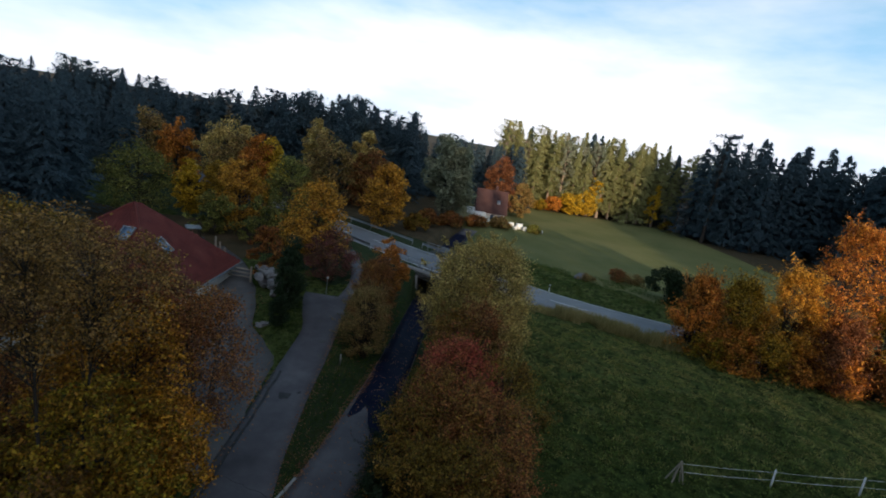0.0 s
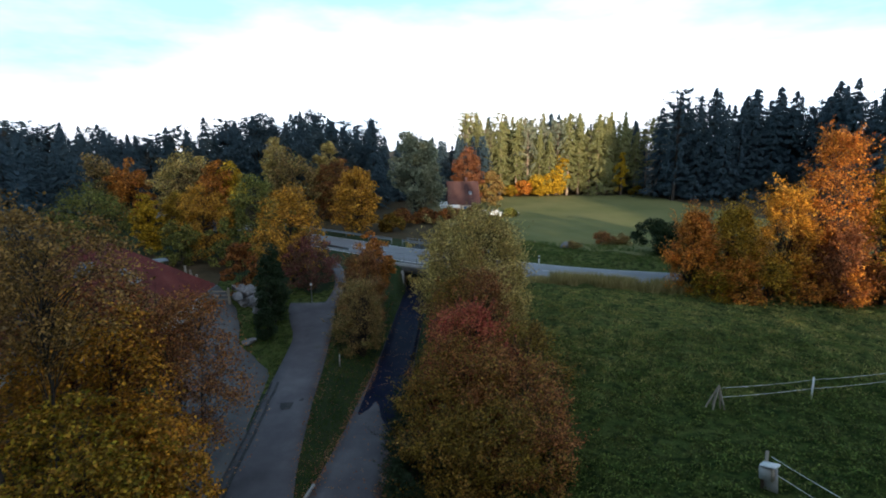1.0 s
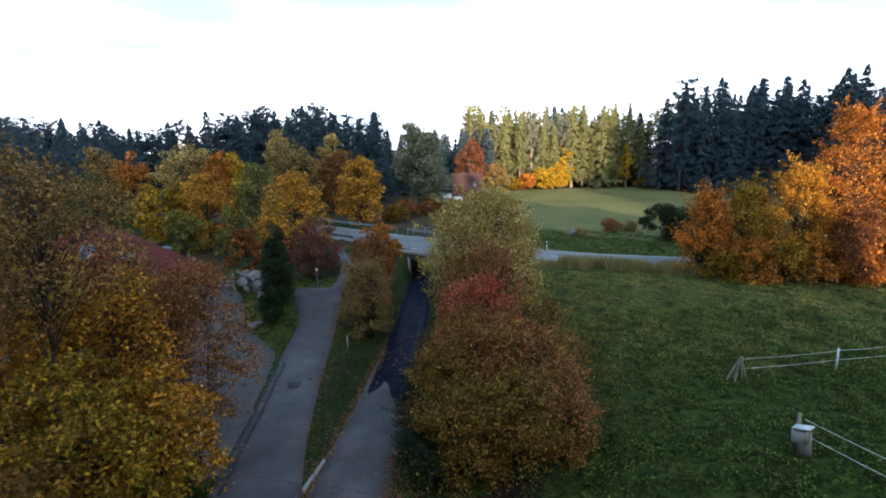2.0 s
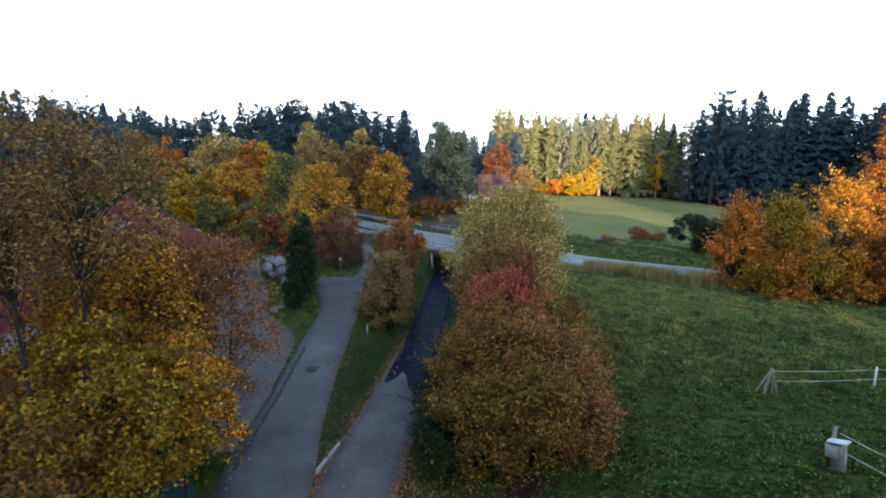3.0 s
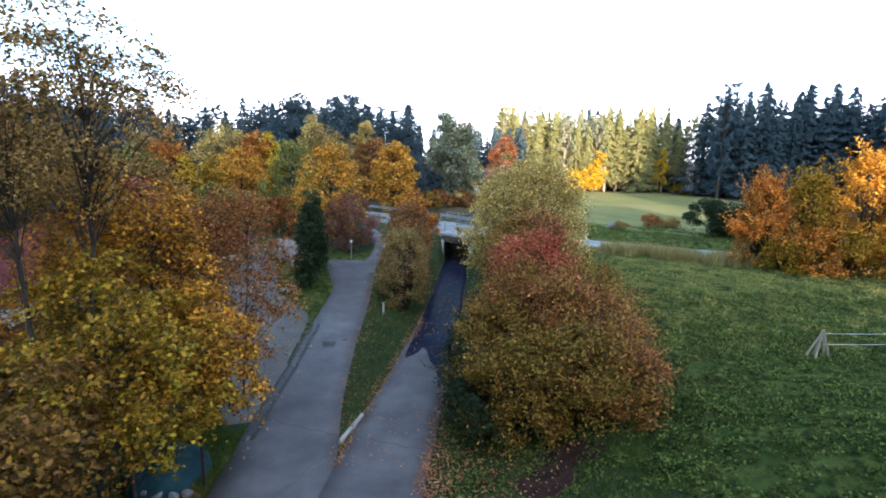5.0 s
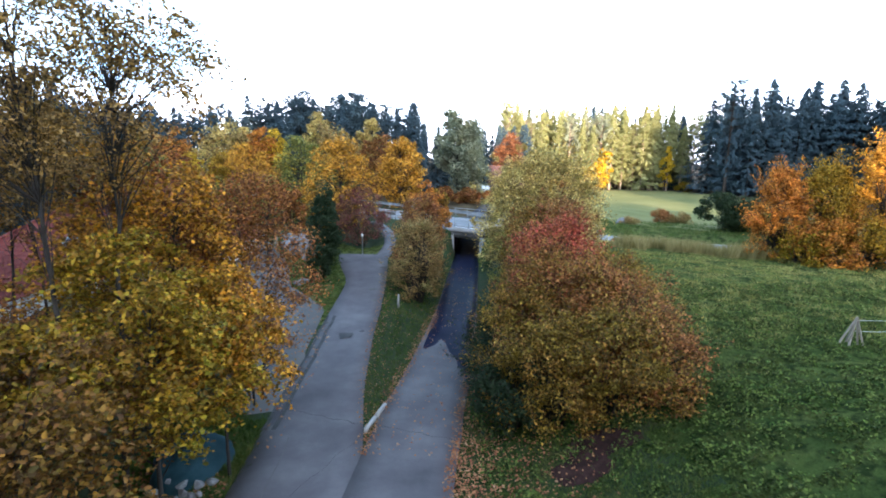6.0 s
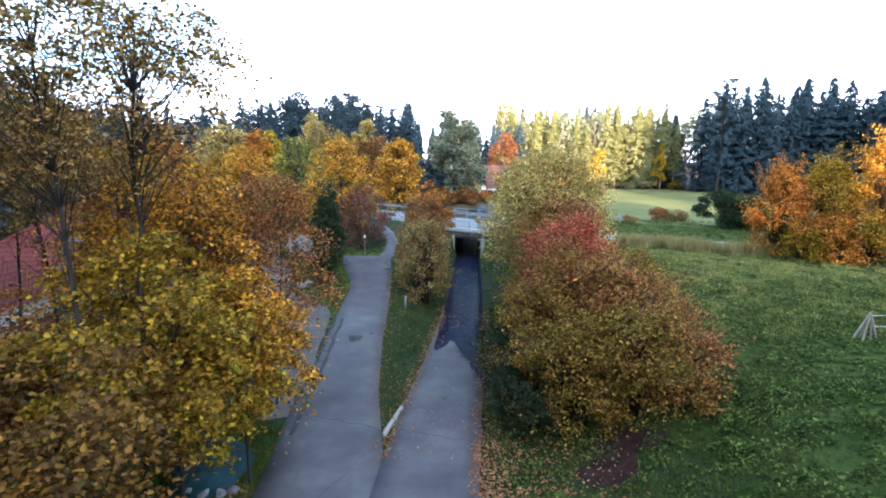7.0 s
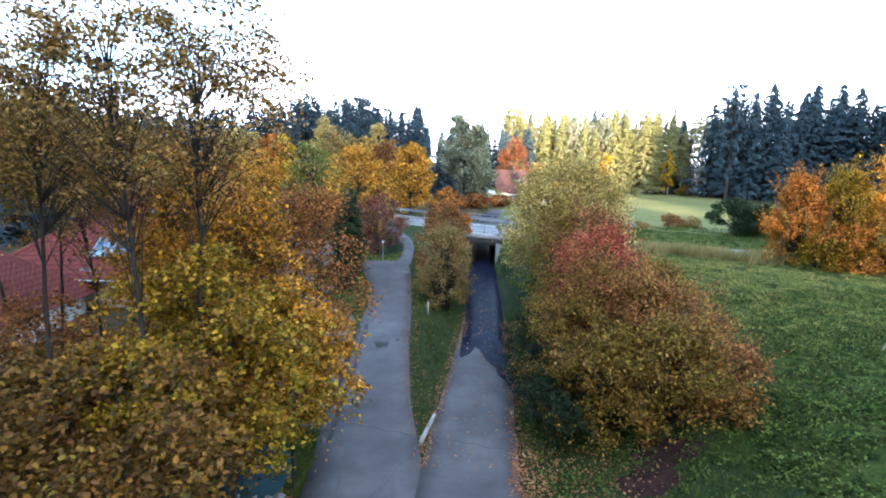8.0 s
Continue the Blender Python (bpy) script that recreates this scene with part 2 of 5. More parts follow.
# stain tones for worn spots; on the bridge they put underpass shade into colour
STAIN_SHADE = surface("stained_concrete", [(0.05, 0.047, 0.045), (0.10, 0.095, 0.09), (0.16, 0.15, 0.14)], 0.7, 12, 0.9, 0.3)
KERB = surface("kerb_stone", [(0.30, 0.285, 0.26), (0.40, 0.38, 0.35), (0.47, 0.45, 0.42)], 2, 30, 0.85, 0.3)
TAR = surface("tar_joint", [(0.025, 0.025, 0.027), (0.05, 0.048, 0.048), (0.085, 0.08, 0.075)], 2, 25, 0.7, 0.3)
PAINT = surface("road_paint", [(0.55, 0.55, 0.53), (0.75, 0.75, 0.73), (0.8, 0.8, 0.78)], 2, 30, 0.6, 0.1)
STONE = surface("pale_stone", [(0.115, 0.108, 0.108), (0.216, 0.205, 0.202), (0.346, 0.335, 0.324)], 1.6, 9, 0.9, 0.6, depth=0.04)
TILE = surface("red_roof_tile", [(0.086, 0.0185, 0.0164), (0.15, 0.0315, 0.024), (0.21, 0.054, 0.041)], 0.7, 12, 0.7, 0.2)
TILE_OLD = surface("old_roof_tile", [(0.06, 0.03, 0.027), (0.09, 0.045, 0.04), (0.12, 0.065, 0.055)], 0.6, 8, 0.8, 0.3)
PLASTER = surface("white_plaster", [(0.60, 0.58, 0.54), (0.74, 0.72, 0.68), (0.80, 0.78, 0.75)], 0.6, 20, 0.9, 0.15)
WOOD = surface("grey_wood", [(0.20, 0.16, 0.12), (0.32, 0.27, 0.21), (0.42, 0.36, 0.29)], 2, 14, 0.85, 0.4, stretch=(3, 3, 0.5))
WOOD_DARK = surface("dark_wood", [(0.06, 0.04, 0.03), (0.10, 0.07, 0.05), (0.14, 0.10, 0.07)], 2, 14, 0.8, 0.4)
STEEL = surface("galvanised_steel", [(0.25, 0.26, 0.27), (0.34, 0.35, 0.36), (0.42, 0.43, 0.44)], 1, 12, 0.45, 0.1, 0.8)
WHITE = surface("white_plastic", [(0.62, 0.62, 0.60), (0.76, 0.76, 0.74), (0.8, 0.8, 0.79)], 3, 20, 0.5, 0.05)
BLACK = surface("black_rubber", [(0.015, 0.015, 0.016), (0.03, 0.03, 0.03), (0.05, 0.05, 0.05)], 4, 30, 0.7, 0.2)
RED = surface("red_paint", [(0.30, 0.03, 0.025), (0.42, 0.045, 0.035), (0.48, 0.07, 0.05)], 2, 20, 0.4, 0.05)
TEAL = surface("blue_green_paint", [(0.008, 0.025, 0.032), (0.015, 0.045, 0.055), (0.03, 0.07, 0.085)], 1.5, 20, 0.85, 0.05)
SOIL = surface("bare_soil", [(0.008, 0.005, 0.004), (0.035, 0.015, 0.012), (0.085, 0.042, 0.034)], 2.4, 15, 0.95, 0.6, depth=0.04)
LITTER = foliage("fallen_leaf", [(0.12, 0.045, 0.026), (0.28, 0.10, 0.045), (0.42, 0.2, 0.09), (0.52, 0.37, 0.22)], 1.2, 0.7, 0.1)
BLADE = foliage("grass_blade", [(0.033, 0.06, 0.014), (0.0605, 0.105, 0.022), (0.105, 0.14, 0.03), (0.198, 0.17, 0.05)], 0.5, 0.8, 0.3)
HERB = foliage("meadow_herb", [(0.023, 0.049, 0.012), (0.055, 0.103, 0.02), (0.092, 0.141, 0.025), (0.144, 0.172, 0.036), (0.066, 0.112, 0.023), (0.18, 0.166, 0.047), (0.039, 0.073, 0.018)], 0.5, 0.8, 0.15, mixed=True, tones=(0.32, 1.7))
# turf of the outer meadow, its tones raised to carry the glancing sun
TURF = foliage("pale_turf", [(0.0813, 0.127, 0.029), (0.163, 0.209, 0.0475), (0.277, 0.269, 0.0726), (0.39, 0.313, 0.106), (0.146, 0.194, 0.0462)], 0.7, 0.8, 0.2, mixed=True, tones=(0.62, 1.5))
REED = foliage("dry_reed", [(0.2, 0.18, 0.066), (0.338, 0.276, 0.11), (0.45, 0.372, 0.176)], 0.6, 0.7, 0.2)

m, nt, b = start("window_glass")
b.inputs["Base Color"].default_value = (0.10, 0.16, 0.24, 1)
b.inputs["Roughness"].default_value = 0.06
b.inputs["Specular IOR Level"].default_value = 1.0
b.inputs["Coat Weight"].default_value = 0.6
GLASS = m


def grass_material():
    m, nt, b = start("meadow")
    big = stretched(nt, noise_node(nt, 0.16, 5), 0.32, 0.68)
    mid = stretched(nt, noise_node(nt, 1.1, 5), 0.3, 0.7)
    fine = noise_node(nt, 16, 4)
    a = ramp_node(nt, [(0.026, 0.056, 0.014), (0.066, 0.108, 0.024), (0.125, 0.155, 0.036)], mid)
    c = ramp_node(nt, [(0.085, 0.125, 0.036), (0.165, 0.19, 0.06), (0.24, 0.23, 0.085)], mid)
    co = nt.nodes.new("ShaderNodeTexCoord")              # lush by the bank, drier further out and paler with grazing sun painted in
    sep = nt.nodes.new("ShaderNodeSeparateXYZ")
    nt.links.new(co.outputs["Object"], sep.inputs["Vector"])
    out = stretched(nt, math_node(nt, 'ADD', sep.outputs["Y"], math_node(nt, 'MULTIPLY', noise_node(nt, 0.25, 4), 16.0)), 24.0, 38.0)
    col = mix_node(nt, math_node(nt, 'MAXIMUM', math_node(nt, 'MULTIPLY', big, 0.6), math_node(nt, 'MULTIPLY', out, 0.9)), a, c)
    dry = stretched(nt, noise_node(nt, 0.8, 6, rough=0.75), 0.52, 0.66)
    col = mix_node(nt, math_node(nt, 'MULTIPLY', dry, 0.6), col, (0.16, 0.15, 0.045))
    tuft = stretched(nt, noise_node(nt, 2.2, 4), 0.44, 0.6)
    col = mix_node(nt, math_node(nt, 'MULTIPLY', tuft, 0.85), col, (0.012, 0.027, 0.011))
    col = mix_node(nt, math_node(nt, 'MULTIPLY', fine, 0.35), col, (0.03, 0.045, 0.014))
    nt.links.new(col, b.inputs["Base Color"])
    b.inputs["Roughness"].default_value = 0.95
    b.inputs["Specular IOR Level"].default_value = 0.0
    bp = nt.nodes.new("ShaderNodeBump")
    bp.inputs["Strength"].default_value, bp.inputs["Distance"].default_value = 1.0, 0.16
    nt.links.new(math_node(nt, 'ADD', mid, fine), bp.inputs["Height"])
    nt.links.new(bp.outputs["Normal"], b.inputs["Normal"])
    return m


MEADOW = grass_material()
FIELD = surface("mown_field", [(0.112, 0.123, 0.0374), (0.162, 0.162, 0.055), (0.213, 0.19, 0.0715)], 0.12, 3.0, 0.95, 0.4, depth=0.05)
FLOOR = surface("forest_floor", [(0.03, 0.03, 0.015), (0.07, 0.05, 0.025), (0.11, 0.075, 0.04)], 0.5, 8, 0.95, 0.6, depth=0.05)
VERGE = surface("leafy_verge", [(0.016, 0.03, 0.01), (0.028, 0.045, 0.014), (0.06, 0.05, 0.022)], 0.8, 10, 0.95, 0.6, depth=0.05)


# ---- mesh helpers ----
rng = np.random.default_rng(7)


class Geo:
    """Collects vertices and faces of one mesh."""

    def __init__(self):
        self.v, self.q, self.n = [], [], 0

    def add(self, verts, faces):
        verts = np.asarray(verts, float).reshape(-1, 3)
        faces = np.asarray(faces, int)
        self.v.append(verts)
        self.q.append(faces + self.n)
        self.n += len(verts)
        return self

    def mesh(self, name, material, smooth=False):
        me = bpy.data.meshes.new(name)
        verts = np.concatenate(self.v)
        loops = np.concatenate([f.ravel() for f in self.q])
        sizes = np.concatenate([np.full(len(f), f.shape[1]) for f in self.q])
        me.vertices.add(len(verts))
        me.vertices.foreach_set("co", verts.ravel())
        me.loops.add(len(loops))
        me.loops.foreach_set("vertex_index", loops)
        me.polygons.add(len(sizes))
        me.polygons.foreach_set("loop_start", np.concatenate([[0], np.cumsum(sizes)[:-1]]))
        if smooth:
            me.polygons.foreach_set("use_smooth", np.ones(len(sizes), bool))
        me.update(calc_edges=True)
        me.validate()
        me.materials.append(material)
        return me

    def box(self, centre, size, turn=0.0, tilt=0.0, taper=1.0):
        """A box with its lower and upper faces; taper narrows the top."""
        sx, sy, sz = (s / 2 for s in size)
        p = np.array([(x * k, y * k, z) for z, k in ((-sz, 1), (sz, taper)) for x, y in ((-sx, -sy), (sx, -sy), (sx, sy), (-sx, sy))])
        r = np.array(Euler((tilt, 0, turn)).to_matrix())
        return self.add(p @ r.T + np.array(centre), [(0, 3, 2, 1), (4, 5, 6, 7), (0, 1, 5, 4), (1, 2, 6, 5), (2, 3, 7, 6), (3, 0, 4, 7)])

    def tube(self, points, radii, sides=7, cap=True):
        pts = np.asarray(points, float)
        radii = np.broadcast_to(np.asarray(radii, float), (len(pts),))
        d = np.gradient(pts, axis=0)
        d /= np.linalg.norm(d, axis=1, keepdims=True) + 1e-9
        ref = np.where(np.abs(d[:, 2:3]) > 0.9, np.array([[1.0, 0, 0]]), np.array([[0, 0, 1.0]]))
        u = np.cross(d, ref)
        u /= np.linalg.norm(u, axis=1, keepdims=True) + 1e-9
        w = np.cross(d, u)
        a = np.linspace(0, 2 * np.pi, sides, endpoint=False)
        ring = pts[:, None] + radii[:, None, None] * (np.cos(a)[None, :, None] * u[:, None] + np.sin(a)[None, :, None] * w[:, None])
        n = len(pts)
        f = [(i * sides + j, i * sides + (j + 1) % sides, (i + 1) * sides + (j + 1) % sides, (i + 1) * sides + j) for i in range(n - 1) for j in range(sides)]
        self.add(ring.reshape(-1, 3), f)
        if cap:
            for row in (0, n - 1):
                self.add(ring[row], [tuple(range(sides))])
        return self


def part(name, geo, material, parent=None, label="", smooth=False):
    ob = new(name, geo.mesh(name, material, smooth) if isinstance(geo, Geo) else geo)
    if parent:
        ob.parent = parent
    return tagged(ob, label) if label else ob


def thing(name, label, category, group="", at=(0, 0, 0), turn=0.0):
    ob = new(name)
    ob.empty_display_size = 0.2
    ob.matrix_basis = pose(*at, 0, 0, turn)
    return tagged(ob, label, category, group)


def sheet_of_leaves(geo, centres, size, broad=0.7, up=0.5, lobed=False):
    """Small folded leaves round the given places, each with its own size and turn."""
    n = len(centres)
    nrm = rng.normal(size=(n, 3))
    nrm[:, 2] = np.abs(nrm[:, 2]) + up
    nrm /= np.linalg.norm(nrm, axis=1, keepdims=True)
    d = rng.normal(size=(n, 3))
    d -= (d * nrm).sum(1, keepdims=True) * nrm
    d /= np.linalg.norm(d, axis=1, keepdims=True) + 1e-9
    side = np.cross(nrm, d)
    s = (size * rng.uniform(0.65, 1.3, n))[:, None]
    c = np.asarray(centres)
    lift = nrm * s * 0.16
    if lobed:
        v = np.stack([c - d * s * 0.5, c + (side * 0.5 * broad - d * 0.30) * s + lift, c + (side * 0.42 * broad + d * 0.12) * s + lift, c + d * s * 0.55,
                      c + (-side * 0.42 * broad + d * 0.12) * s + lift, c + (-side * 0.5 * broad - d * 0.30) * s + lift], 1)
        k = np.arange(n)[:, None] * 6
        geo.add(v.reshape(-1, 3), np.concatenate([k + [0, 1, 2, 3], k + [0, 3, 4, 5]]))
    else:
        v = np.stack([c - d * s * 0.5, c + side * s * 0.5 * broad + lift, c + d * s * 0.5, c - side * s * 0.5 * broad + lift], 1)
        k = np.arange(n)[:, None] * 4
        geo.add(v.reshape(-1, 3), k + [0, 1, 2, 3])
    return geo


def crown_clumps(count, radius, low, high, hollow=0.55, cone=0.0):
    """Middles of leaf clumps in an uneven egg between two heights; cone narrows the top."""
    p = rng.normal(size=(count, 3))
    p /= np.linalg.norm(p, axis=1, keepdims=True)
    p *= (rng.uniform(hollow ** 3, 1.0, count) ** (1 / 3))[:, None]
    h = (p[:, 2] + 1) / 2
    wide = radius * (1 - cone * h)
    ang = np.arctan2(p[:, 1], p[:, 0])
    wob = 1 + 0.16 * np.sin(ang * 2 + 7 * radius) + 0.10 * np.sin(ang * 5 + 3)
    return np.stack([p[:, 0] * wide * wob, p[:, 1] * wide * wob, low + (high - low) * h], 1)


def broadleaf(name, label, leaf, at, height, radius, low=0.25, clumps=70, leaves=9000, size=0.28, cone=0.25, stems=1, bark=BARK,
              clump=0.24, hollow=0.45, lobed=False, group="", category="tree", parts=("trunk", "crown"), lean=(0, 0), twiggy=1.0, spray=False, girth=1.0):
    """A tree or a bush: tapered stems, a limb to every clump, leaves in the clumps."""
    ob = thing(name, label, category, group, at)
    mids = crown_clumps(clumps, radius, height * low, height * 0.95, hollow, cone)
    mids[:, 0] += lean[0] * mids[:, 2] / height
    mids[:, 1] += lean[1] * mids[:, 2] / height
    wood = Geo()
    r0 = girth * max(0.04, height * 0.0125) / math.sqrt(stems)
    feet = []
    for s in range(stems):
        a = 2 * math.pi * s / stems + 0.7
        spread = 0.0 if stems == 1 else radius * 0.35
        foot = np.array([math.cos(a) * spread * 0.25, math.sin(a) * spread * 0.25, -0.3])
        top = np.array([math.cos(a) * spread + lean[0] * 0.8, math.sin(a) * spread + lean[1] * 0.8, height * rng.uniform(0.78, 0.9)])
        k = np.linspace(0, 1, 17)[:, None]
        sway = np.cumsum(rng.normal(scale=0.003 * height, size=(17, 3)), 0)
        axis = foot + (top - foot) * k + sway * k
        wood.tube(axis, r0 * (1.25 - k[:, 0] * 1.1), 8)
        feet.append(axis)
    for p in mids:
        axis = min(feet, key=lambda q: np.hypot(q[10, 0] - p[0], q[10, 1] - p[1]))
        want = p[2] - 0.35 * math.hypot(p[0], p[1]) - 0.1 * height
        i = int(np.clip(np.searchsorted(axis[:, 2], want + rng.normal() * 0.05 * height), 2, 15))
        a = axis[i]
        mid = (a + p) / 2 + np.array([0, 0, 0.08 * np.linalg.norm(p - a)]) + rng.normal(scale=0.04 * radius, size=3)
        t = np.linspace(0, 1, 4)[:, None]
        r1 = r0 * 0.28 * twiggy
        wood.tube((1 - t) ** 2 * a + 2 * t * (1 - t) * mid + t ** 2 * p, r1 * (1.05 - t[:, 0] * 0.9), 4, False)
    part(parts[0], wood, bark, ob, smooth=True)
    per = max(1, leaves // clumps)
    rad = clump * radius * rng.uniform(0.6, 1.35, clumps)
    off = rng.normal(size=(clumps, per, 3))
    off /= np.linalg.norm(off, axis=2, keepdims=True)
    off *= (rng.uniform(0.15, 1, (clumps, per, 1)) ** 0.5) * rad[:, None, None]
    off[:, :, 2] *= 0.75
    if spray:                                            # flat layered boughs that hang outwards
        off = rng.normal(size=(clumps, per, 3)) * rad[:, None, None] * np.array([0.62, 0.62, 0.26])
        out = mids[:, :2] / (np.linalg.norm(mids[:, :2], axis=1, keepdims=True) + 1e-6)
        off[:, :, 2] -= 0.45 * (off[:, :, :2] * out[:, None]).sum(2)
    pts = (mids[:, None] + off).reshape(-1, 3)
    pts[:, 2] = np.maximum(pts[:, 2], 0.05)
    part(parts[1], sheet_of_leaves(Geo(), pts, size, lobed=lobed), LEAF[leaf], ob)
    return ob


def bush(name, label, leaf, at, height, radius, leaves=9000, size=0.1, clumps=90, group="", stretch=(1, 1), shoots=220, shoot=0.7, blunt=3.0, category="bush", spread=0.10):
    """A bush closed to the ground: stems, soft leaf clumps in a dome and leafy shoots that stand out of it."""
    ob = thing(name, label, category, group, at)
    u = rng.uniform(0, 1, clumps) ** 0.8
    a = rng.uniform(0, 2 * np.pi, clumps)
    wide = radius * np.sqrt(1 - u ** blunt * 0.94) * (1 + 0.14 * np.sin(a * 3 + radius * 9) + 0.08 * np.sin(a * 7 + height))
    d = np.sqrt(rng.uniform(0.45, 1.0, clumps)) * wide * 0.92
    mids = np.stack([np.cos(a) * d * stretch[0], np.sin(a) * d * stretch[1], height * (0.05 + 0.84 * u)], 1)
    wood = Geo()
    for p in mids:
        foot = np.array([p[0] * 0.22, p[1] * 0.22, -0.2])
        bend = (foot + p) / 2 + np.array([-p[0] * 0.15, -p[1] * 0.15, 0.12 * height])
        wood.tube([foot, bend, p], [0.028, 0.018, 0.006], 3, False)
    per = max(1, int(leaves * 0.82) // clumps)
    off = rng.normal(size=(clumps, per, 3)) * (spread * radius * rng.uniform(0.6, 1.4, (clumps, 1, 1)))
    off[:, :, 2] *= 0.8
    pts = [(mids[:, None] + off).reshape(-1, 3)]
    n = max(1, int(leaves * 0.18) // shoots)
    for i in range(shoots):
        p = mids[rng.integers(clumps)] + rng.normal(size=3) * 0.14 * radius
        way = np.array([p[0] / radius, p[1] / radius, 0.9]) + rng.normal(size=3) * 0.35
        tip = p + way / np.linalg.norm(way) * shoot * rng.uniform(0.5, 1.3)
        wood.tube([p, tip], [0.009, 0.003], 3, False)
        pts.append(p + (tip - p) * rng.uniform(0.1, 1.0, (n, 1)) + rng.normal(size=(n, 3)) * size * 0.7)
    pts = np.concatenate(pts)
    pts[:, 2] = np.maximum(pts[:, 2], 0.04)
    tagged(part("stem", wood, BARK, ob, smooth=True), kind="stuff")
    part("foliage", sheet_of_leaves(Geo(), pts, size), LEAF[leaf], ob)
    return ob


def spruce(name, label, needles, bark, height, radius, bare=0.06, levels=34, pine=False, group=""):
    """A conifer: straight trunk, whorls of drooping boughs, each with overlapping flat and hanging sprays."""
    ob = thing(name, label, "tree", group)
    wood, green = Geo(), Geo()
    k = np.linspace(0, 1, 10)
    wood.tube(np.stack([0.05 * np.sin(k * 5) * height * 0.05, 0.05 * np.cos(k * 4) * height * 0.04, k * height - 0.3], 1), height * 0.0145 * (1.06 - k), 8)
    vs = []
    gap = height * (1 - bare) / levels
    for i in range(levels):
        h = bare + (1 - bare) * (1 - (1 - (i + 0.5) / levels) ** 1.25)
        z = h * height + rng.uniform(-0.3, 0.3) * gap
        taper = (1 - h) / (1 - bare)
        reach = radius * ((0.35 + 0.65 * math.sin(math.pi * min(1.0, taper * 0.9 + 0.1))) if pine else (0.04 + 0.96 * taper ** 0.78)) * rng.uniform(0.86, 1.12)
        n = 5 if taper < 0.12 else 10
        z0 = z
        for j in range(n):
            z = z0 + rng.uniform(-0.9, 0.9) * gap * (0.4 + taper)
            if rng.random() < (0.3 if pine else 0.08):
                continue
            a = 2 * math.pi * (j + rng.random()) / n
            r = reach * rng.uniform(0.55, 1.2)
            droop = rng.uniform(-0.25, 0.10) if pine else rng.uniform(0.15, 0.5)
            out = np.array([math.cos(a), math.sin(a), 0])
            side = np.array([-math.sin(a), math.cos(a), 0])
            if pine or i % 3 == 0:
                wood.tube([(0, 0, z), tuple(out * r * 0.8 + np.array([0, 0, z - droop * r * 0.5]))], [0.045, 0.015], 4, False)
            for s in ((0.5, 0.65, 0.8, 0.9, 1.0) if pine else (0.25, 0.45, 0.62, 0.78, 0.9, 1.0)):
                c = out * r * s + np.array([0, 0, z - droop * r * s * s + (0.10 * r if s == 1.0 else 0)])
                w = 0.07 + 0.03 * r
                for sgn in (-1, 1):
                    e = c + side * sgn * (0.12 + r * 0.27 * (1.15 - s * 0.6)) * rng.uniform(0.6, 1.4) + out * (0.1 + r * 0.14) + np.array([0, 0, -gap * rng.uniform(0.1, 0.9)])
                    vs.append((c - out * w + np.array([0, 0, 0.08]), c + out * w, e))
                e = c + out * (0.12 + 0.12 * r) * rng.uniform(0.3, 1.6) + side * rng.normal() * 0.1 * r + np.array([0, 0, -gap * rng.uniform(0.5, 1.4)])
                vs.append((c - side * w * 1.2, c + side * w * 1.2, e))
    v = np.array(vs).reshape(-1, 3)
    green.add(v, np.arange(len(v)).reshape(-1, 3))
    part("trunk", wood, bark, ob, smooth=True)
    part("crown", green, needles, ob)
    return ob


# ---- plan: lanes, road and lie of the land ----
LANE = [(-4.5, -12.0, 0.0, 3.4), (-4.25, 8.0, 0.0, 3.4), (-3.75, 15.7, 0.0, 3.1), (-3.4, 18.4, 0.0, 3.1), (-3.2, 20.2, 0.0, 3.05), (-2.7, 23.0, -0.01, 2.95), (-2.3, 26.2, -0.04, 2.8),
        (-1.55, 32.0, -0.1, 2.6), (-0.65, 41.5, -0.22, 2.5), (0.25, 51.0, -0.35, 2.5), (1.2, 60.0, -0.3, 2.5), (2.6, 72.0, 0.9, 2.5), (6.0, 84.0, 1.9, 2.5)]
DRIVE = [(-6.6, -12.0, 0.0, 3.8), (-6.7, 8.0, 0.0, 3.8), (-6.85, 15.7, 0.0, 3.6), (-7.05, 18.5, 0.0, 3.5), (-7.25, 21.0, 0.13, 3.2), (-7.3, 24.0, 0.33, 2.94), (-7.4, 27.0, 0.53, 2.85),
         (-7.4, 30.3, 0.76, 2.8), (-7.5, 35.0, 1.13, 2.65), (-7.9, 37.5, 1.36, 3.2), (-8.45, 40.3, 1.62, 3.75), (-8.5, 41.5, 1.72, 3.9)]
TRACK = [(-7.1, 40.6, 1.64, 1.2), (-6.9, 43.0, 1.82, 1.0), (-6.9, 46.0, 2.05, 1.0), (-7.6, 50.0, 2.3, 1.2), (-9.4, 55.0, 2.6, 1.2)]
YARDWAY = [(-9.3, 19.6, 0.02, 1.0), (-10.0, 21.8, 0.17, 2.6), (-11.2, 26.0, 0.45, 4.9), (-12.4, 29.6, 0.70, 6.2), (-14.4, 33.4, 0.98, 4.6), (-16.0, 38.5, 1.42, 4.2), (-19.5, 45.0, 1.7, 4.5),
           (-24.0, 50.0, 1.75, 4.5)]
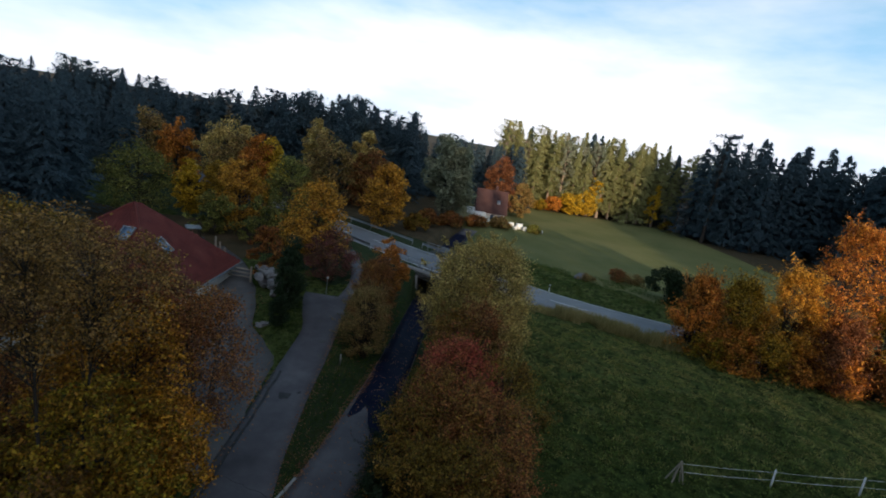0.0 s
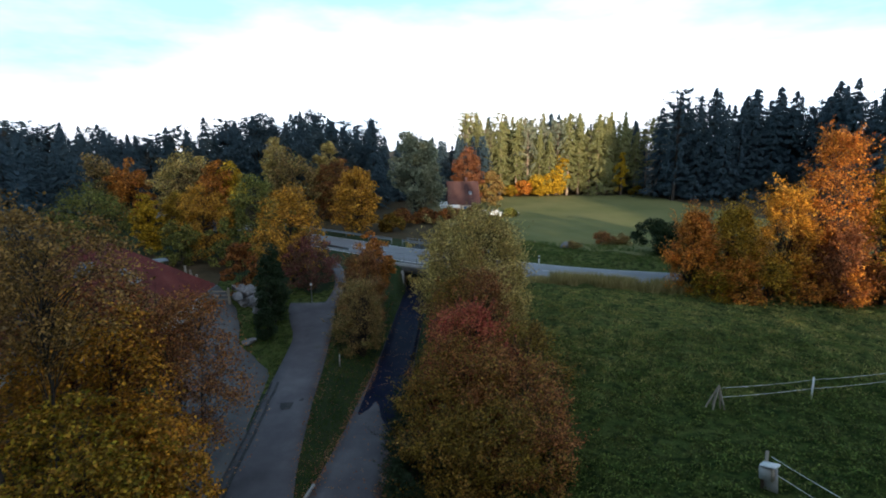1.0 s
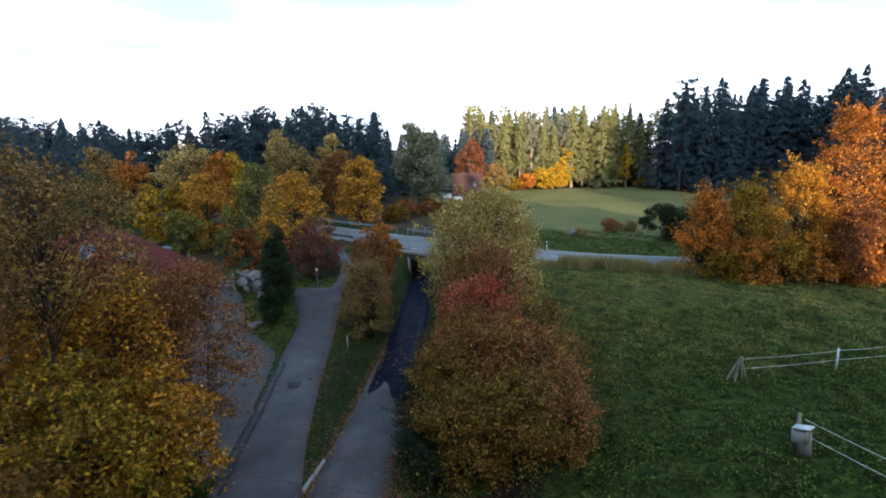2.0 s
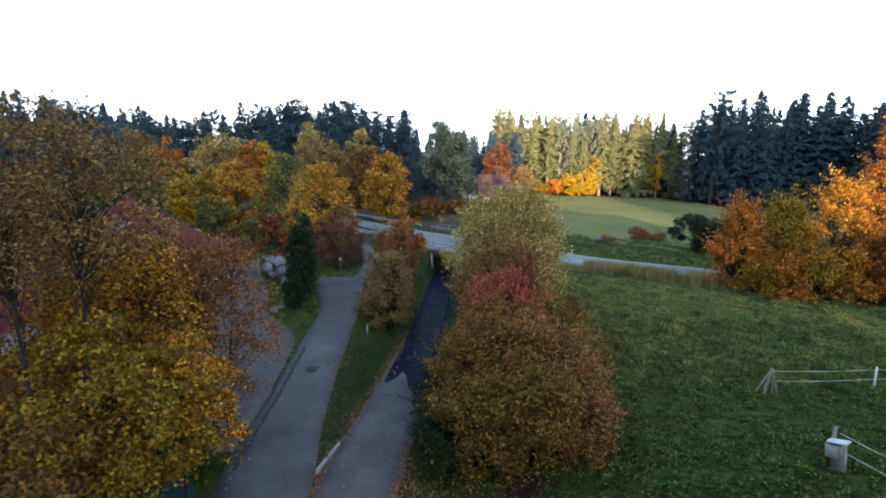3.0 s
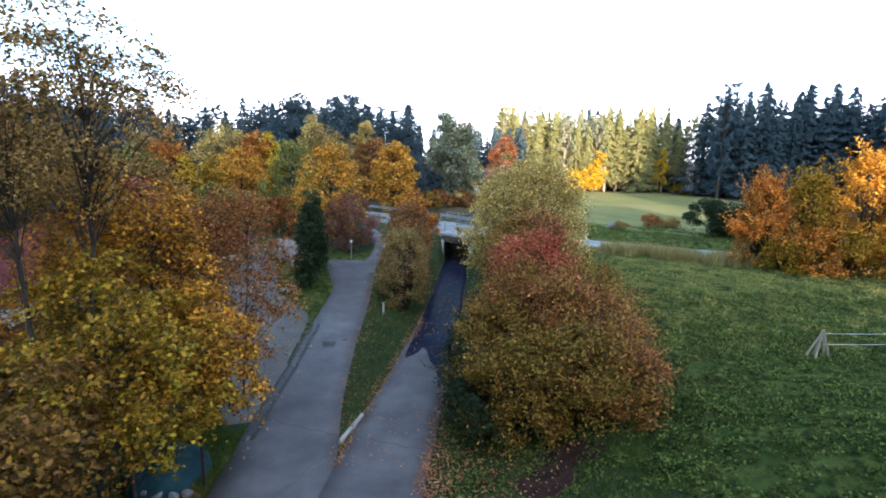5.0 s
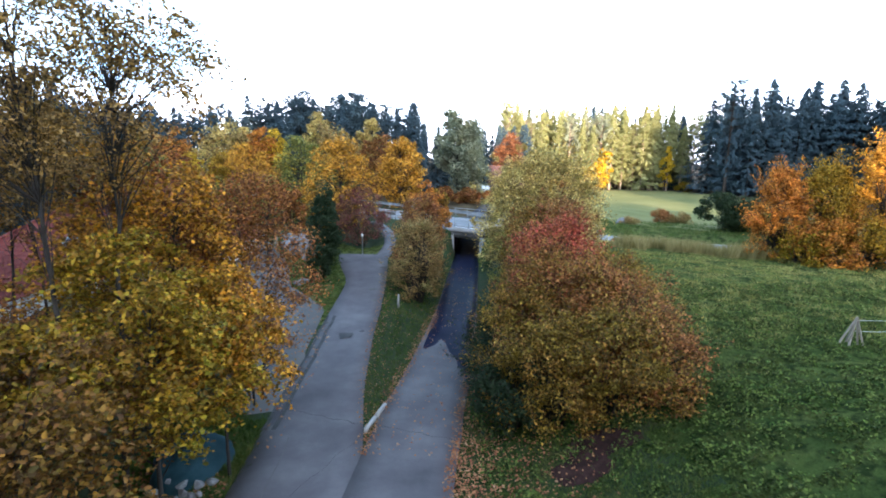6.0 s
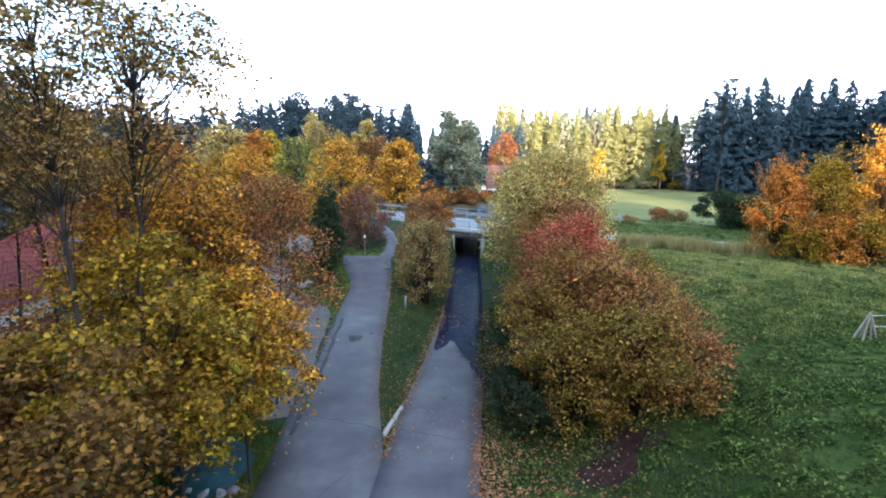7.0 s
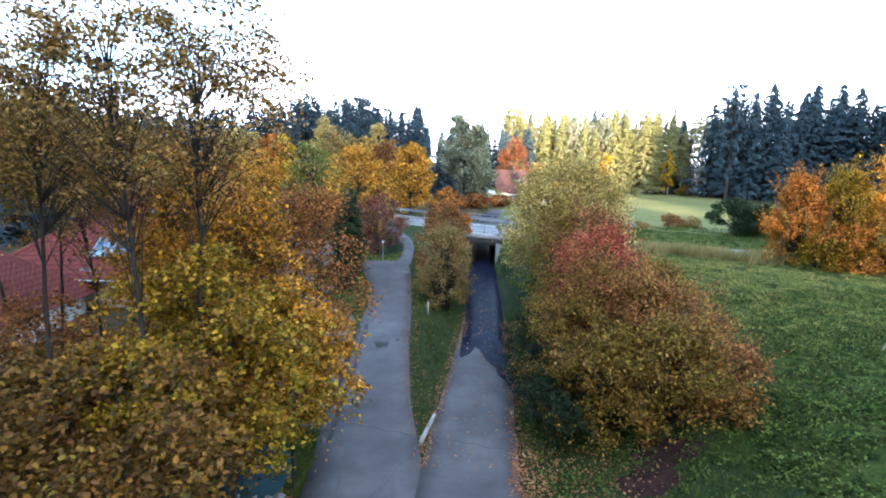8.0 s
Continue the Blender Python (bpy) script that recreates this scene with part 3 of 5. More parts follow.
ROAD = [(-90.0, 118.0, 4.5, 6.6), (-60.0, 98.0, 3.8, 6.6), (-34.0, 81.0, 3.2, 6.6), (-14.0, 66.6, 2.8, 6.6), (-2.0, 57.4, 2.6, 6.6), (9.8, 51.4, 2.1, 6.6),
        (17.0, 48.6, 1.8, 6.6), (25.0, 45.8, 1.75, 6.6), (34.0, 43.0, 1.75, 6.6), (50.0, 39.0, 1.75, 6.6), (90.0, 28.0, 1.75, 6.6)]


def smooth_line(points, step=1.0):
    """A rounded line through the points, with height and width carried along."""
    p = np.array(points, float)
    p = np.vstack([2 * p[0] - p[1], p, 2 * p[-1] - p[-2]])
    out = []
    for i in range(1, len(p) - 2):
        n = max(2, int(np.linalg.norm(p[i + 1, :2] - p[i, :2]) / step))
        for t in np.arange(n) / n:
            out.append(0.5 * (2 * p[i] + (p[i + 1] - p[i - 1]) * t + (2 * p[i - 1] - 5 * p[i] + 4 * p[i + 1] - p[i + 2]) * t * t
                              + (3 * p[i] - p[i - 1] - 3 * p[i + 1] + p[i + 2]) * t ** 3))
    out.append(p[-2])
    return np.array(out)


LINES = {"lane": smooth_line(LANE), "drive": smooth_line(DRIVE), "track": smooth_line(TRACK), "yard": smooth_line(YARDWAY), "road": smooth_line(ROAD, 2.0)}
BRIDGE = np.array([0.55, 55.3])                          # where the lane runs under the road
ALONG = np.array([0.829, -0.559])                         # the road's way there
ACROSS = np.array([0.559, 0.829])


def sstep(a, b, x):
    t = np.clip((x - a) / (b - a), 0, 1)
    return t * t * (3 - 2 * t)


def near_line(line, x, y):
    """Distance from the line's middle, the line's height and half width there."""
    best = np.full(x.shape, 1e9)
    z, w = np.zeros(x.shape), np.zeros(x.shape)
    for a, b in zip(line[:-1], line[1:]):
        d = b[:2] - a[:2]
        t = np.clip(((x - a[0]) * d[0] + (y - a[1]) * d[1]) / (d @ d), 0, 1)
        r = np.hypot(x - a[0] - t * d[0], y - a[1] - t * d[1])
        m = r < best
        best = np.where(m, r, best)
        z = np.where(m, a[2] + (b[2] - a[2]) * t, z)
        w = np.where(m, (a[3] + (b[3] - a[3]) * t) / 2, w)
    return best, z, w


def open_land(x, y):
    """The land without its lanes: meadow bank, yard side, wooded slopes, unseen shading ridge behind."""
    right = 2.1 * sstep(-1.6, 7.5, x) + 0.25 * sstep(6, 14, x) + 1.1 * sstep(20, 13, y) * sstep(4.5, 11, x)
    left = 0.03 + 1.65 * sstep(17, 44, y) * sstep(-7, -10, x) + 0.5 * sstep(-14, -30, x)
    mid = 1.6 * sstep(19, 46, y) * sstep(-3.0, -6.5, x)
    near = np.where(x > -3.5, right, np.maximum(left, mid))
    over = (x - BRIDGE[0]) * ACROSS[0] + (y - BRIDGE[1]) * ACROSS[1]
    beyond = 2.15 + 0.5 * sstep(5, -20, x) + 0.055 * np.clip(over - 8, 0, 60) * sstep(-2, -30, x)
    z = near + (beyond - near) * sstep(-9, -3, over)
    z = z + 0.008 * np.clip(y - 150, 0, 200) + 0.008 * np.clip(-55 - x, 0, 150)
    # unseen ridge added behind: shades the near land, its gap lets sun through
    back = -y - 22
    ridge = 36 - 29 * sstep(38, 56, x) * (1 - sstep(90, 112, x)) + 14 * sstep(95, 120, x)
    z = z + ridge * sstep(0, 42, back)
    return z + 0.10 * np.sin(x * 0.31 + 1) * np.sin(y * 0.27) * sstep(4, 9, np.abs(x + 5)) + 0.04 * np.sin(x * 1.3 + y * 0.7)


def ground_height(x, y):
    x, y = np.asarray(x, float), np.asarray(y, float)
    z = open_land(x, y)
    side = (x - BRIDGE[0]) * ALONG[0] + (y - BRIDGE[1]) * ALONG[1]
    over = np.abs((x - BRIDGE[0]) * ACROSS[0] + (y - BRIDGE[1]) * ACROSS[1])
    for key, soft in (("road", 4.5), ("yard", 1.5), ("track", 1.2), ("drive", 0.7), ("lane", 1.6)):
        d, lz, w = near_line(LINES[key], x, y)
        if key == "road":
            soft = 4.5 - 3.0 * sstep(6, 11, x) * (y < 52)
        k = 1 - sstep(0.25, soft, d - w)
        if key == "road":
            k = k * sstep(1.45, 1.8, near_line(LINES["lane"], x, y)[0])
        if key == "lane":
            inside = (over < 8.4) & (np.abs(side) < 7.0)
            k = np.where(inside, 1 - sstep(0.12, 0.35, d - w - 0.05), k)
        z = z + (lz - 0.05 - z) * k
    return z


def height_at(x, y):
    return float(ground_height(np.array([x]), np.array([y]))[0])


def axis_steps(fine_from, fine_to, step, out):
    mid = np.arange(fine_from, fine_to + step / 2, step)
    grow = np.cumsum(np.geomspace(step * 1.3, out * 0.22, 26))
    grow = grow * (out / grow[-1])
    return np.concatenate([(fine_from - grow)[::-1], mid, fine_to + grow])


gx, gy = axis_steps(-32, 44, 0.42, 1500), axis_steps(4, 76, 0.42, 1500)
GX, GY = np.meshgrid(gx, gy)
GZ = ground_height(GX, GY)
nx, ny = len(gx), len(gy)
idx = np.arange(nx * ny).reshape(ny, nx)
land = Geo().add(np.stack([GX, GY, GZ], -1).reshape(-1, 3), np.stack([idx[:-1, :-1], idx[:-1, 1:], idx[1:, 1:], idx[1:, :-1]], -1).reshape(-1, 4))
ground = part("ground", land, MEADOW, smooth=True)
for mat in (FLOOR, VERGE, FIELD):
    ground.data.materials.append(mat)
cx, cy = (GX[:-1, :-1] + GX[1:, 1:]) / 2, (GY[:-1, :-1] + GY[1:, 1:]) / 2
over = (cx - BRIDGE[0]) * ACROSS[0] + (cy - BRIDGE[1]) * ACROSS[1]
wobble = 1.2 * np.sin(cx * 0.9) * np.cos(cy * 0.8) + 0.5 * np.sin(cx * 2.3 + cy * 1.7)
woods = ((over > 9) & (cx < 4 + wobble)) | (cy > 127 + wobble + 0.0 * cx) | (cy < -20) | ((cx > 60) & (cy > 60)) | ((cx < -19) & (cy < 60))
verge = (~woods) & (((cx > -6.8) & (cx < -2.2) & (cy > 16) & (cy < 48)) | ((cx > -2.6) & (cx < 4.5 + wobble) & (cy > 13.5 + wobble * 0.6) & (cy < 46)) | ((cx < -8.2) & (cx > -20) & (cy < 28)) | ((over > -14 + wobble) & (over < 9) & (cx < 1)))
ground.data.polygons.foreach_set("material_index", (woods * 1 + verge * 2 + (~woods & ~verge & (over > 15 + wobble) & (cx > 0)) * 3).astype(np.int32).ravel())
tagged(ground, "grassy meadow and wooded ground under autumn trees", "ground", kind="structure")


def ribbon(name, line, material, label, category, width=None, shift=0.0, lift=0.0, rows=4, span=None, camber=0.0, ragged=0.0):
    """A paved strip along a line, with a little thickness at its edges."""
    if span:
        line = line[(line[:, 1] >= span[0]) & (line[:, 1] <= span[1])]
    d = np.gradient(line[:, :2], axis=0)
    d /= np.linalg.norm(d, axis=1, keepdims=True)
    nrm = np.stack([d[:, 1], -d[:, 0]], 1)
    half = (line[:, 3] if width is None else np.full(len(line), width)) / 2
    cols = np.linspace(-1, 1, rows + 1)
    wav = 1 + ragged * np.sin(np.arange(len(line)) * 1.7) + ragged * 0.7 * np.sin(np.arange(len(line)) * 4.1 + 1)
    v = []
    for j, c in enumerate([-1.0, *cols, 1.0]):
        xy = line[:, :2] + nrm * (shift + c * half * wav)[:, None]
        edge = j in (0, rows + 2)
        z = line[:, 2] + lift - (0.14 if edge else camber * c * c)
        v.append(np.column_stack([xy, z]))
    v = np.stack(v, 1)
    n, k = v.shape[:2]
    ids = np.arange(n * k).reshape(n, k)
    geo = Geo().add(v.reshape(-1, 3), np.stack([ids[:-1, :-1], ids[:-1, 1:], ids[1:, 1:], ids[1:, :-1]], -1).reshape(-1, 4))
    return tagged(part(name, geo, material, smooth=False), label, category, kind="structure")


ribbon("pavement_yard", LINES["yard"], YARD, "pale gravel yard entrance strewn with leaves", "driveway", lift=0.0, ragged=0.03)
ribbon("pavement_drive", LINES["drive"], ASPHALT, "worn grey asphalt driveway ending in a turning area", "driveway", lift=0.012)
ribbon("pavement_lane", LINES["lane"], ASPHALT, "worn grey asphalt lane leading under the road bridge", "lane", lift=0.018)
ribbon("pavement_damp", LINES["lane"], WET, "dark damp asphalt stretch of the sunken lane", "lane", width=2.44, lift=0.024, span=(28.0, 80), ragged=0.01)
ribbon("pavement_track", LINES["track"], ASPHALT, "narrow footpath climbing to the road", "footpath", lift=0.02, ragged=0.04)
ribbon("road", LINES["road"], ROADTOP, "grey asphalt country road with white edge lines", "road", lift=0.0, camber=0.06)
for s in (-1, 1):
    ribbon("road_edge_line", LINES["road"], PAINT, "white painted edge line on the road", "road marking", width=0.14, shift=s * 2.95, lift=-0.046, rows=1)

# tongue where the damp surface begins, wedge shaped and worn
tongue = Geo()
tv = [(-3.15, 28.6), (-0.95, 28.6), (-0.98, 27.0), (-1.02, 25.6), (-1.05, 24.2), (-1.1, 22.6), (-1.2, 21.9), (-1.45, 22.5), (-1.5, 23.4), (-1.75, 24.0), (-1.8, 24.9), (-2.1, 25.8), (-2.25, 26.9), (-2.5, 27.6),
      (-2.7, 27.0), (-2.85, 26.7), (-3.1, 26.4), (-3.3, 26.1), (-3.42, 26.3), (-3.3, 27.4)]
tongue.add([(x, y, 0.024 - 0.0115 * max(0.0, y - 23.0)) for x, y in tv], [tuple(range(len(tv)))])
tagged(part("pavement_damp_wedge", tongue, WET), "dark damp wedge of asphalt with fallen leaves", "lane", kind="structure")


def dashes():
    line = LINES["road"]
    seg = np.concatenate([[0], np.cumsum(np.linalg.norm(np.diff(line[:, :2], axis=0), axis=1))])
    s = 4.0
    while s < seg[-1] - 8:
        pts = np.stack([np.interp(np.linspace(s, s + 4.0, 5), seg, line[:, i]) for i in range(4)], 1)
        pts[:, 3] = 0.13
        if -30 < pts[0, 0] < 40:
            ribbon("lane_dash", pts, PAINT, "white centre dash painted on the road", "road marking", lift=0.012, rows=1)
        s += 12.0


dashes()

# kerb stones at the tip of the grass strip, gutter along the yard, worn patches
tip = thing("kerb", "pale kerb stones at the tip of the grass strip", "kerb", at=(-5.2, 18.45, 0))
for i in range(2):
    part("kerb_stone", Geo().box((0.11 + 0.27 * i, 0.45 + 0.98 * i, 0.03), (0.12, 0.95, 0.2), -0.27, 0, 0.92), KERB, tip)
gut = Geo()
for shift, w in ((0.0, 0.12), (0.34, 0.17)):
    pts = LINES["drive"][(LINES["drive"][:, 1] > 18) & (LINES["drive"][:, 1] < 29.5)]
    for a, b2 in zip(pts[:-1], pts[1:]):
        xa, xb = a[0] - a[3] / 2 + shift + 0.05 * math.sin(a[1] * 3), b2[0] - b2[3] / 2 + shift + 0.05 * math.sin(b2[1] * 3)
        gut.add([(xa, a[1], a[2] + 0.018), (xa + w, a[1], a[2] + 0.018), (xb + w, b2[1], b2[2] + 0.018), (xb, b2[1], b2[2] + 0.018)], [(0, 1, 2, 3)])
tagged(part("gutter", gut, TAR), "dark broken gutter joint along the driveway", "gutter", kind="structure")
channel = thing("kerb_channel", "row of pale channel stones between yard and driveway", "kerb", at=(0, 0, 0))
pts = LINES["drive"][(LINES["drive"][:, 1] > 18) & (LINES["drive"][:, 1] < 28.5)]
for a in pts[::1]:
    part("channel_stone", Geo().box((a[0] - a[3] / 2 + 0.2, a[1] + 0.4, a[2] - 0.012), (0.2, 0.86, 0.08), 0.03 * math.sin(a[1])), YARD, channel)


def patch(name, label, category, cx, cy, rx, ry, z, material, n=13, seed=1):
    r = random.Random(seed)
    v = [(cx + math.cos(a) * rx * r.uniform(0.6, 1.1), cy + math.sin(a) * ry * r.uniform(0.6, 1.1), z) for a in [2 * math.pi * i / n for i in range(n)]]
    return tagged(part(name, Geo().add(v, [tuple(range(n))]), material), label, category, kind="structure")


patch("pavement_patch", "dark worn hole in the driveway asphalt", "patch", -7.3, 26.6, 0.42, 0.62, 0.53, TAR, seed=3)
patch("pavement_patch_small", "small dark worn spot beside the hole", "patch", -6.6, 27.0, 0.14, 0.2, 0.56, TAR, 7, 5)
for i, (px, py, prx, pry) in enumerate(((-6.9, 33.6, 0.28, 0.5), (-6.55, 31.6, 0.22, 0.34), (-7.9, 36.6, 0.3, 0.3), (-6.6, 38.2, 0.5, 0.28))):
    pz = float(np.interp(py, LINES["drive"][:, 1], LINES["drive"][:, 2])) + 0.022
    patch("pavement_stain", "dark worn spot in the driveway asphalt", "patch", px, py, prx, pry, pz, STAIN_SHADE, 11, 20 + i)
for (x0, y0, x1, y1) in ((-8.6, 19.9, -5.5, 18.9), (-4.9, 18.9, -1.9, 17.9), (-7.75, 18.0, -7.2, 8.0), (-5.3, 18.2, -7.4, 14.0)):
    n = 14
    t = np.linspace(0, 1, n)
    xs = x0 + (x1 - x0) * t + 0.05 * np.sin(t * 17)
    ys = y0 + (y1 - y0) * t + 0.05 * np.cos(t * 23)
    d = np.array([-(y1 - y0), x1 - x0]) / math.hypot(x1 - x0, y1 - y0) * (0.006 if x0 == -5.3 else 0.013)
    c = np.stack([np.stack([xs + d[0], ys + d[1]], 1), np.stack([xs - d[0], ys - d[1]], 1)], 1).reshape(-1, 2)
    zz = np.maximum(0.024, 0.026 + 0.05 * (c[:, 1] - 18.5)) if x0 == -8.6 else np.full(len(c), 0.024)
    k = np.arange(n - 1) * 2
    tagged(part("pavement_joint", Geo().add(np.column_stack([c, zz]), np.stack([k, k + 1, k + 3, k + 2], 1)), YARD if x0 == -7.75 else TAR),
           "thin filled joint across the asphalt", "joint", kind="structure")
for cx2, cy2, s in ((2.4, 16.6, 1.15), (1.5, 15.6, 1.0)):
    n = 15
    v = [(cx2 + math.cos(a) * s * random.uniform(0.7, 1.1), cy2 + math.sin(a) * s * 0.7 * random.uniform(0.7, 1.1)) for a in [2 * math.pi * i / n for i in range(n)]]
    g = Geo()
    ring = [(x, y, height_at(x, y) + 0.05) for x, y in v]
    g.add([(cx2, cy2, height_at(cx2, cy2) + 0.09), *ring], [(0, 1 + i, 1 + (i + 1) % n) for i in range(n)])
    tagged(part("ground_bare", g, SOIL), "bare brown soil worn into the bank", "soil", kind="structure")

# ---- bridge over the lane ----
TURN = math.atan2(ALONG[1], ALONG[0])
bridge = thing("road_bridge", "concrete slab road bridge with steel railings over a lane", "bridge", at=(BRIDGE[0], BRIDGE[1], 0), turn=math.degrees(TURN))
# deck and abutments take the darkened concrete, shade of the opening painted in
part("deck", Geo().box((0, 1.9, 2.02), (8.4, 12.0, 0.7)), STAIN_SHADE, bridge)
for s in (-1, 1):
    part("parapet_beam", Geo().box((0, s * 3.95 + (3.8 if s > 0 else 0), 2.42), (9.0, 0.5, 0.34), taper=0.97), CONCRETE, bridge)
    for x in np.linspace(-4.0, 4.0, 6):
        part("railing_post", Geo().box((x, s * 3.95, 3.15), (0.07, 0.07, 0.95)), STEEL, bridge)
    for z in (3.62, 3.32, 3.02):
        part("railing_bar", Geo().tube([(-4.2, s * 3.95, z), (4.2, s * 3.95, z)], 0.035 if z > 3.5 else 0.022, 6), STEEL, bridge)


# abutments follow the lane, so they stand skew to the deck
LDIR = np.array([0.1055, 0.9944])
LMID = np.array([0.25, 51.0])
for s in (-1, 1):
    pts = []
    for off in (1.36, 2.3):
        for e in (-1, 1):
            p = LMID + s * off * np.array([LDIR[1], -LDIR[0]])
            face = BRIDGE + (7.9 if e > 0 else -4.12) * ACROSS
            t = ((face - p) @ ACROSS) / (LDIR @ ACROSS)
            pts.append(p + t * LDIR)
    q = np.array([pts[0], pts[1], pts[3], pts[2]])
    inv = np.array(bridge.matrix_basis.inverted())
    v = [(inv @ np.array([x, y, z, 1.0]))[:3] for z in (-0.7, 1.60) for x, y in q]
    part("abutment", Geo().add(v, [(0, 1, 2, 3), (4, 5, 6, 7), (0, 1, 5, 4), (1, 2, 6, 5), (2, 3, 7, 6), (3, 0, 4, 7)]), STAIN_SHADE, bridge)
    # wing wall beside the opening
    a0, a1 = pts[0], pts[0] + s * 3.0 * ALONG - 0.9 * LDIR
    d = np.array([-(a1 - a0)[1], (a1 - a0)[0]])
    d = d / np.linalg.norm(d) * 0.16
    w4 = [a0 - d, a0 + d, a1 + d, a1 - d]
    v = [(inv @ np.array([x, y, z, 1.0]))[:3] for hi in (0, 1) for (x, y), z in zip(w4, (1.9, 1.9, 1.2, 1.2) if hi else (-0.7,) * 4)]
    part("wing_wall", Geo().add(v, [(0, 1, 2, 3), (4, 5, 6, 7), (0, 1, 5, 4), (1, 2, 6, 5), (2, 3, 7, 6), (3, 0, 4, 7)]), CONCRETE, bridge)


def guard_rail(s0, s1, side, label):
    """Steel crash barrier beside the road between two distances from the bridge."""
    ob = thing("guard_rail", label, "guard rail", "guard rails of the road")
    line = LINES["road"]
    seg = np.concatenate([[0], np.cumsum(np.linalg.norm(np.diff(line[:, :2], axis=0), axis=1))])
    mid = seg[int(np.argmin(np.hypot(line[:, 0] - BRIDGE[0], line[:, 1] - BRIDGE[1])))]
    s = np.arange(s0, s1 + 0.1, 2.0) + mid
    p = np.stack([np.interp(s, seg, line[:, i]) for i in range(3)], 1)
    d = np.gradient(p[:, :2], axis=0)
    d /= np.linalg.norm(d, axis=1, keepdims=True)
    p[:, :2] += np.stack([d[:, 1], -d[:, 0]], 1) * side * 3.75
    prof = [(-0.03, 0.46), (0.03, 0.52), (-0.03, 0.60), (0.03, 0.68), (-0.03, 0.76)]
    v = np.array([[(x + d[i, 1] * a * side, y - d[i, 0] * a * side, z + h) for a, h in prof] for i, (x, y, z) in enumerate(p)])
    k = np.arange(v.shape[0] * 5).reshape(-1, 5)
    part("beam", Geo().add(v.reshape(-1, 3), np.stack([k[:-1, :-1], k[:-1, 1:], k[1:, 1:], k[1:, :-1]], -1).reshape(-1, 4)), STEEL, ob)
    for x, y, z in p[::2]:
        part("post", Geo().box((x, y, z + 0.25), (0.09, 0.09, 0.95)), STEEL, ob)


guard_rail(-30, -5, -1, "grey steel guard rail on the far road side")
guard_rail(-4, 8, -1, "grey steel guard rail beyond the bridge")
guard_rail(-26, -5, 1, "grey steel guard rail above the embankment")


def delineator(x, y):
    z = height_at(x, y)
    ob = thing("road_marker_post", "white plastic marker post with black band beside the road", "marker post", "marker posts", (x, y, z))
    part("post", Geo().box((0, 0, 0.5), (0.12, 0.10, 1.1), TURN, 0, 0.85), WHITE, ob)
    part("band", Geo().box((0, 0, 0.80), (0.125, 0.105, 0.2), TURN), BLACK, ob, "black band with reflector")


for x, y in ((-0.2, 61.2), (4.2, 58.0), (-14.6, 72.2), (13.6, 52.4), (-10.8, 59.4)):
    delineator(x, y)


# ---- farmhouse with a hipped red tile roof ----
def roof_tiles(parent, a, b2, c, d, rows, cols, limit, material, name="tile"):
    """Tiles on the roof face a-b (eaves) to d-c (top): the lowest ones as pieces, the rest as one joined part."""
    a, b2, c, d = (np.array(p, float) for p in (a, b2, c, d))
    nrm = np.cross(b2 - a, d - a)
    nrm /= np.linalg.norm(nrm)
    if nrm[2] < 0:
        nrm = -nrm
    rest, made, shared = Geo(), 0, {}
    for i in range(rows):
        t0, t1 = i / rows, (i + 1.12) / rows
        l0, r0, l1, r1 = a + (d - a) * t0, b2 + (c - b2) * t0, a + (d - a) * min(1, t1), b2 + (c - b2) * min(1, t1)
        n = max(1, int(round(cols * np.linalg.norm(r0 - l0) / np.linalg.norm(b2 - a))))
        for j in range(n):
            p = []
            for s in (0.02, 0.32, 0.68, 0.98):
                k = (j + s) / n
                up = 0.055 if s in (0.32, 0.68) else 0.02
                p.append((l0 + (r0 - l0) * k + nrm * (up + 0.035), l1 + (r1 - l1) * k + nrm * up))
            v = np.array([q[0] for q in p] + [q[1] for q in p])
            f = [(0, 1, 5, 4), (1, 2, 6, 5), (2, 3, 7, 6)]
            if made < limit:
                o = v.mean(0)
                key = (i, n)
                if key not in shared:
                    shared[key] = (Geo().add(v - o, f).mesh(name, material), v - o)
                ob = new(name, shared[key][0])
                ob.location, ob.parent = o, parent
                made += 1
            else:
                rest.add(v, f)
    if rest.n:
        tagged(part("tiling", rest, material, parent), kind="stuff")


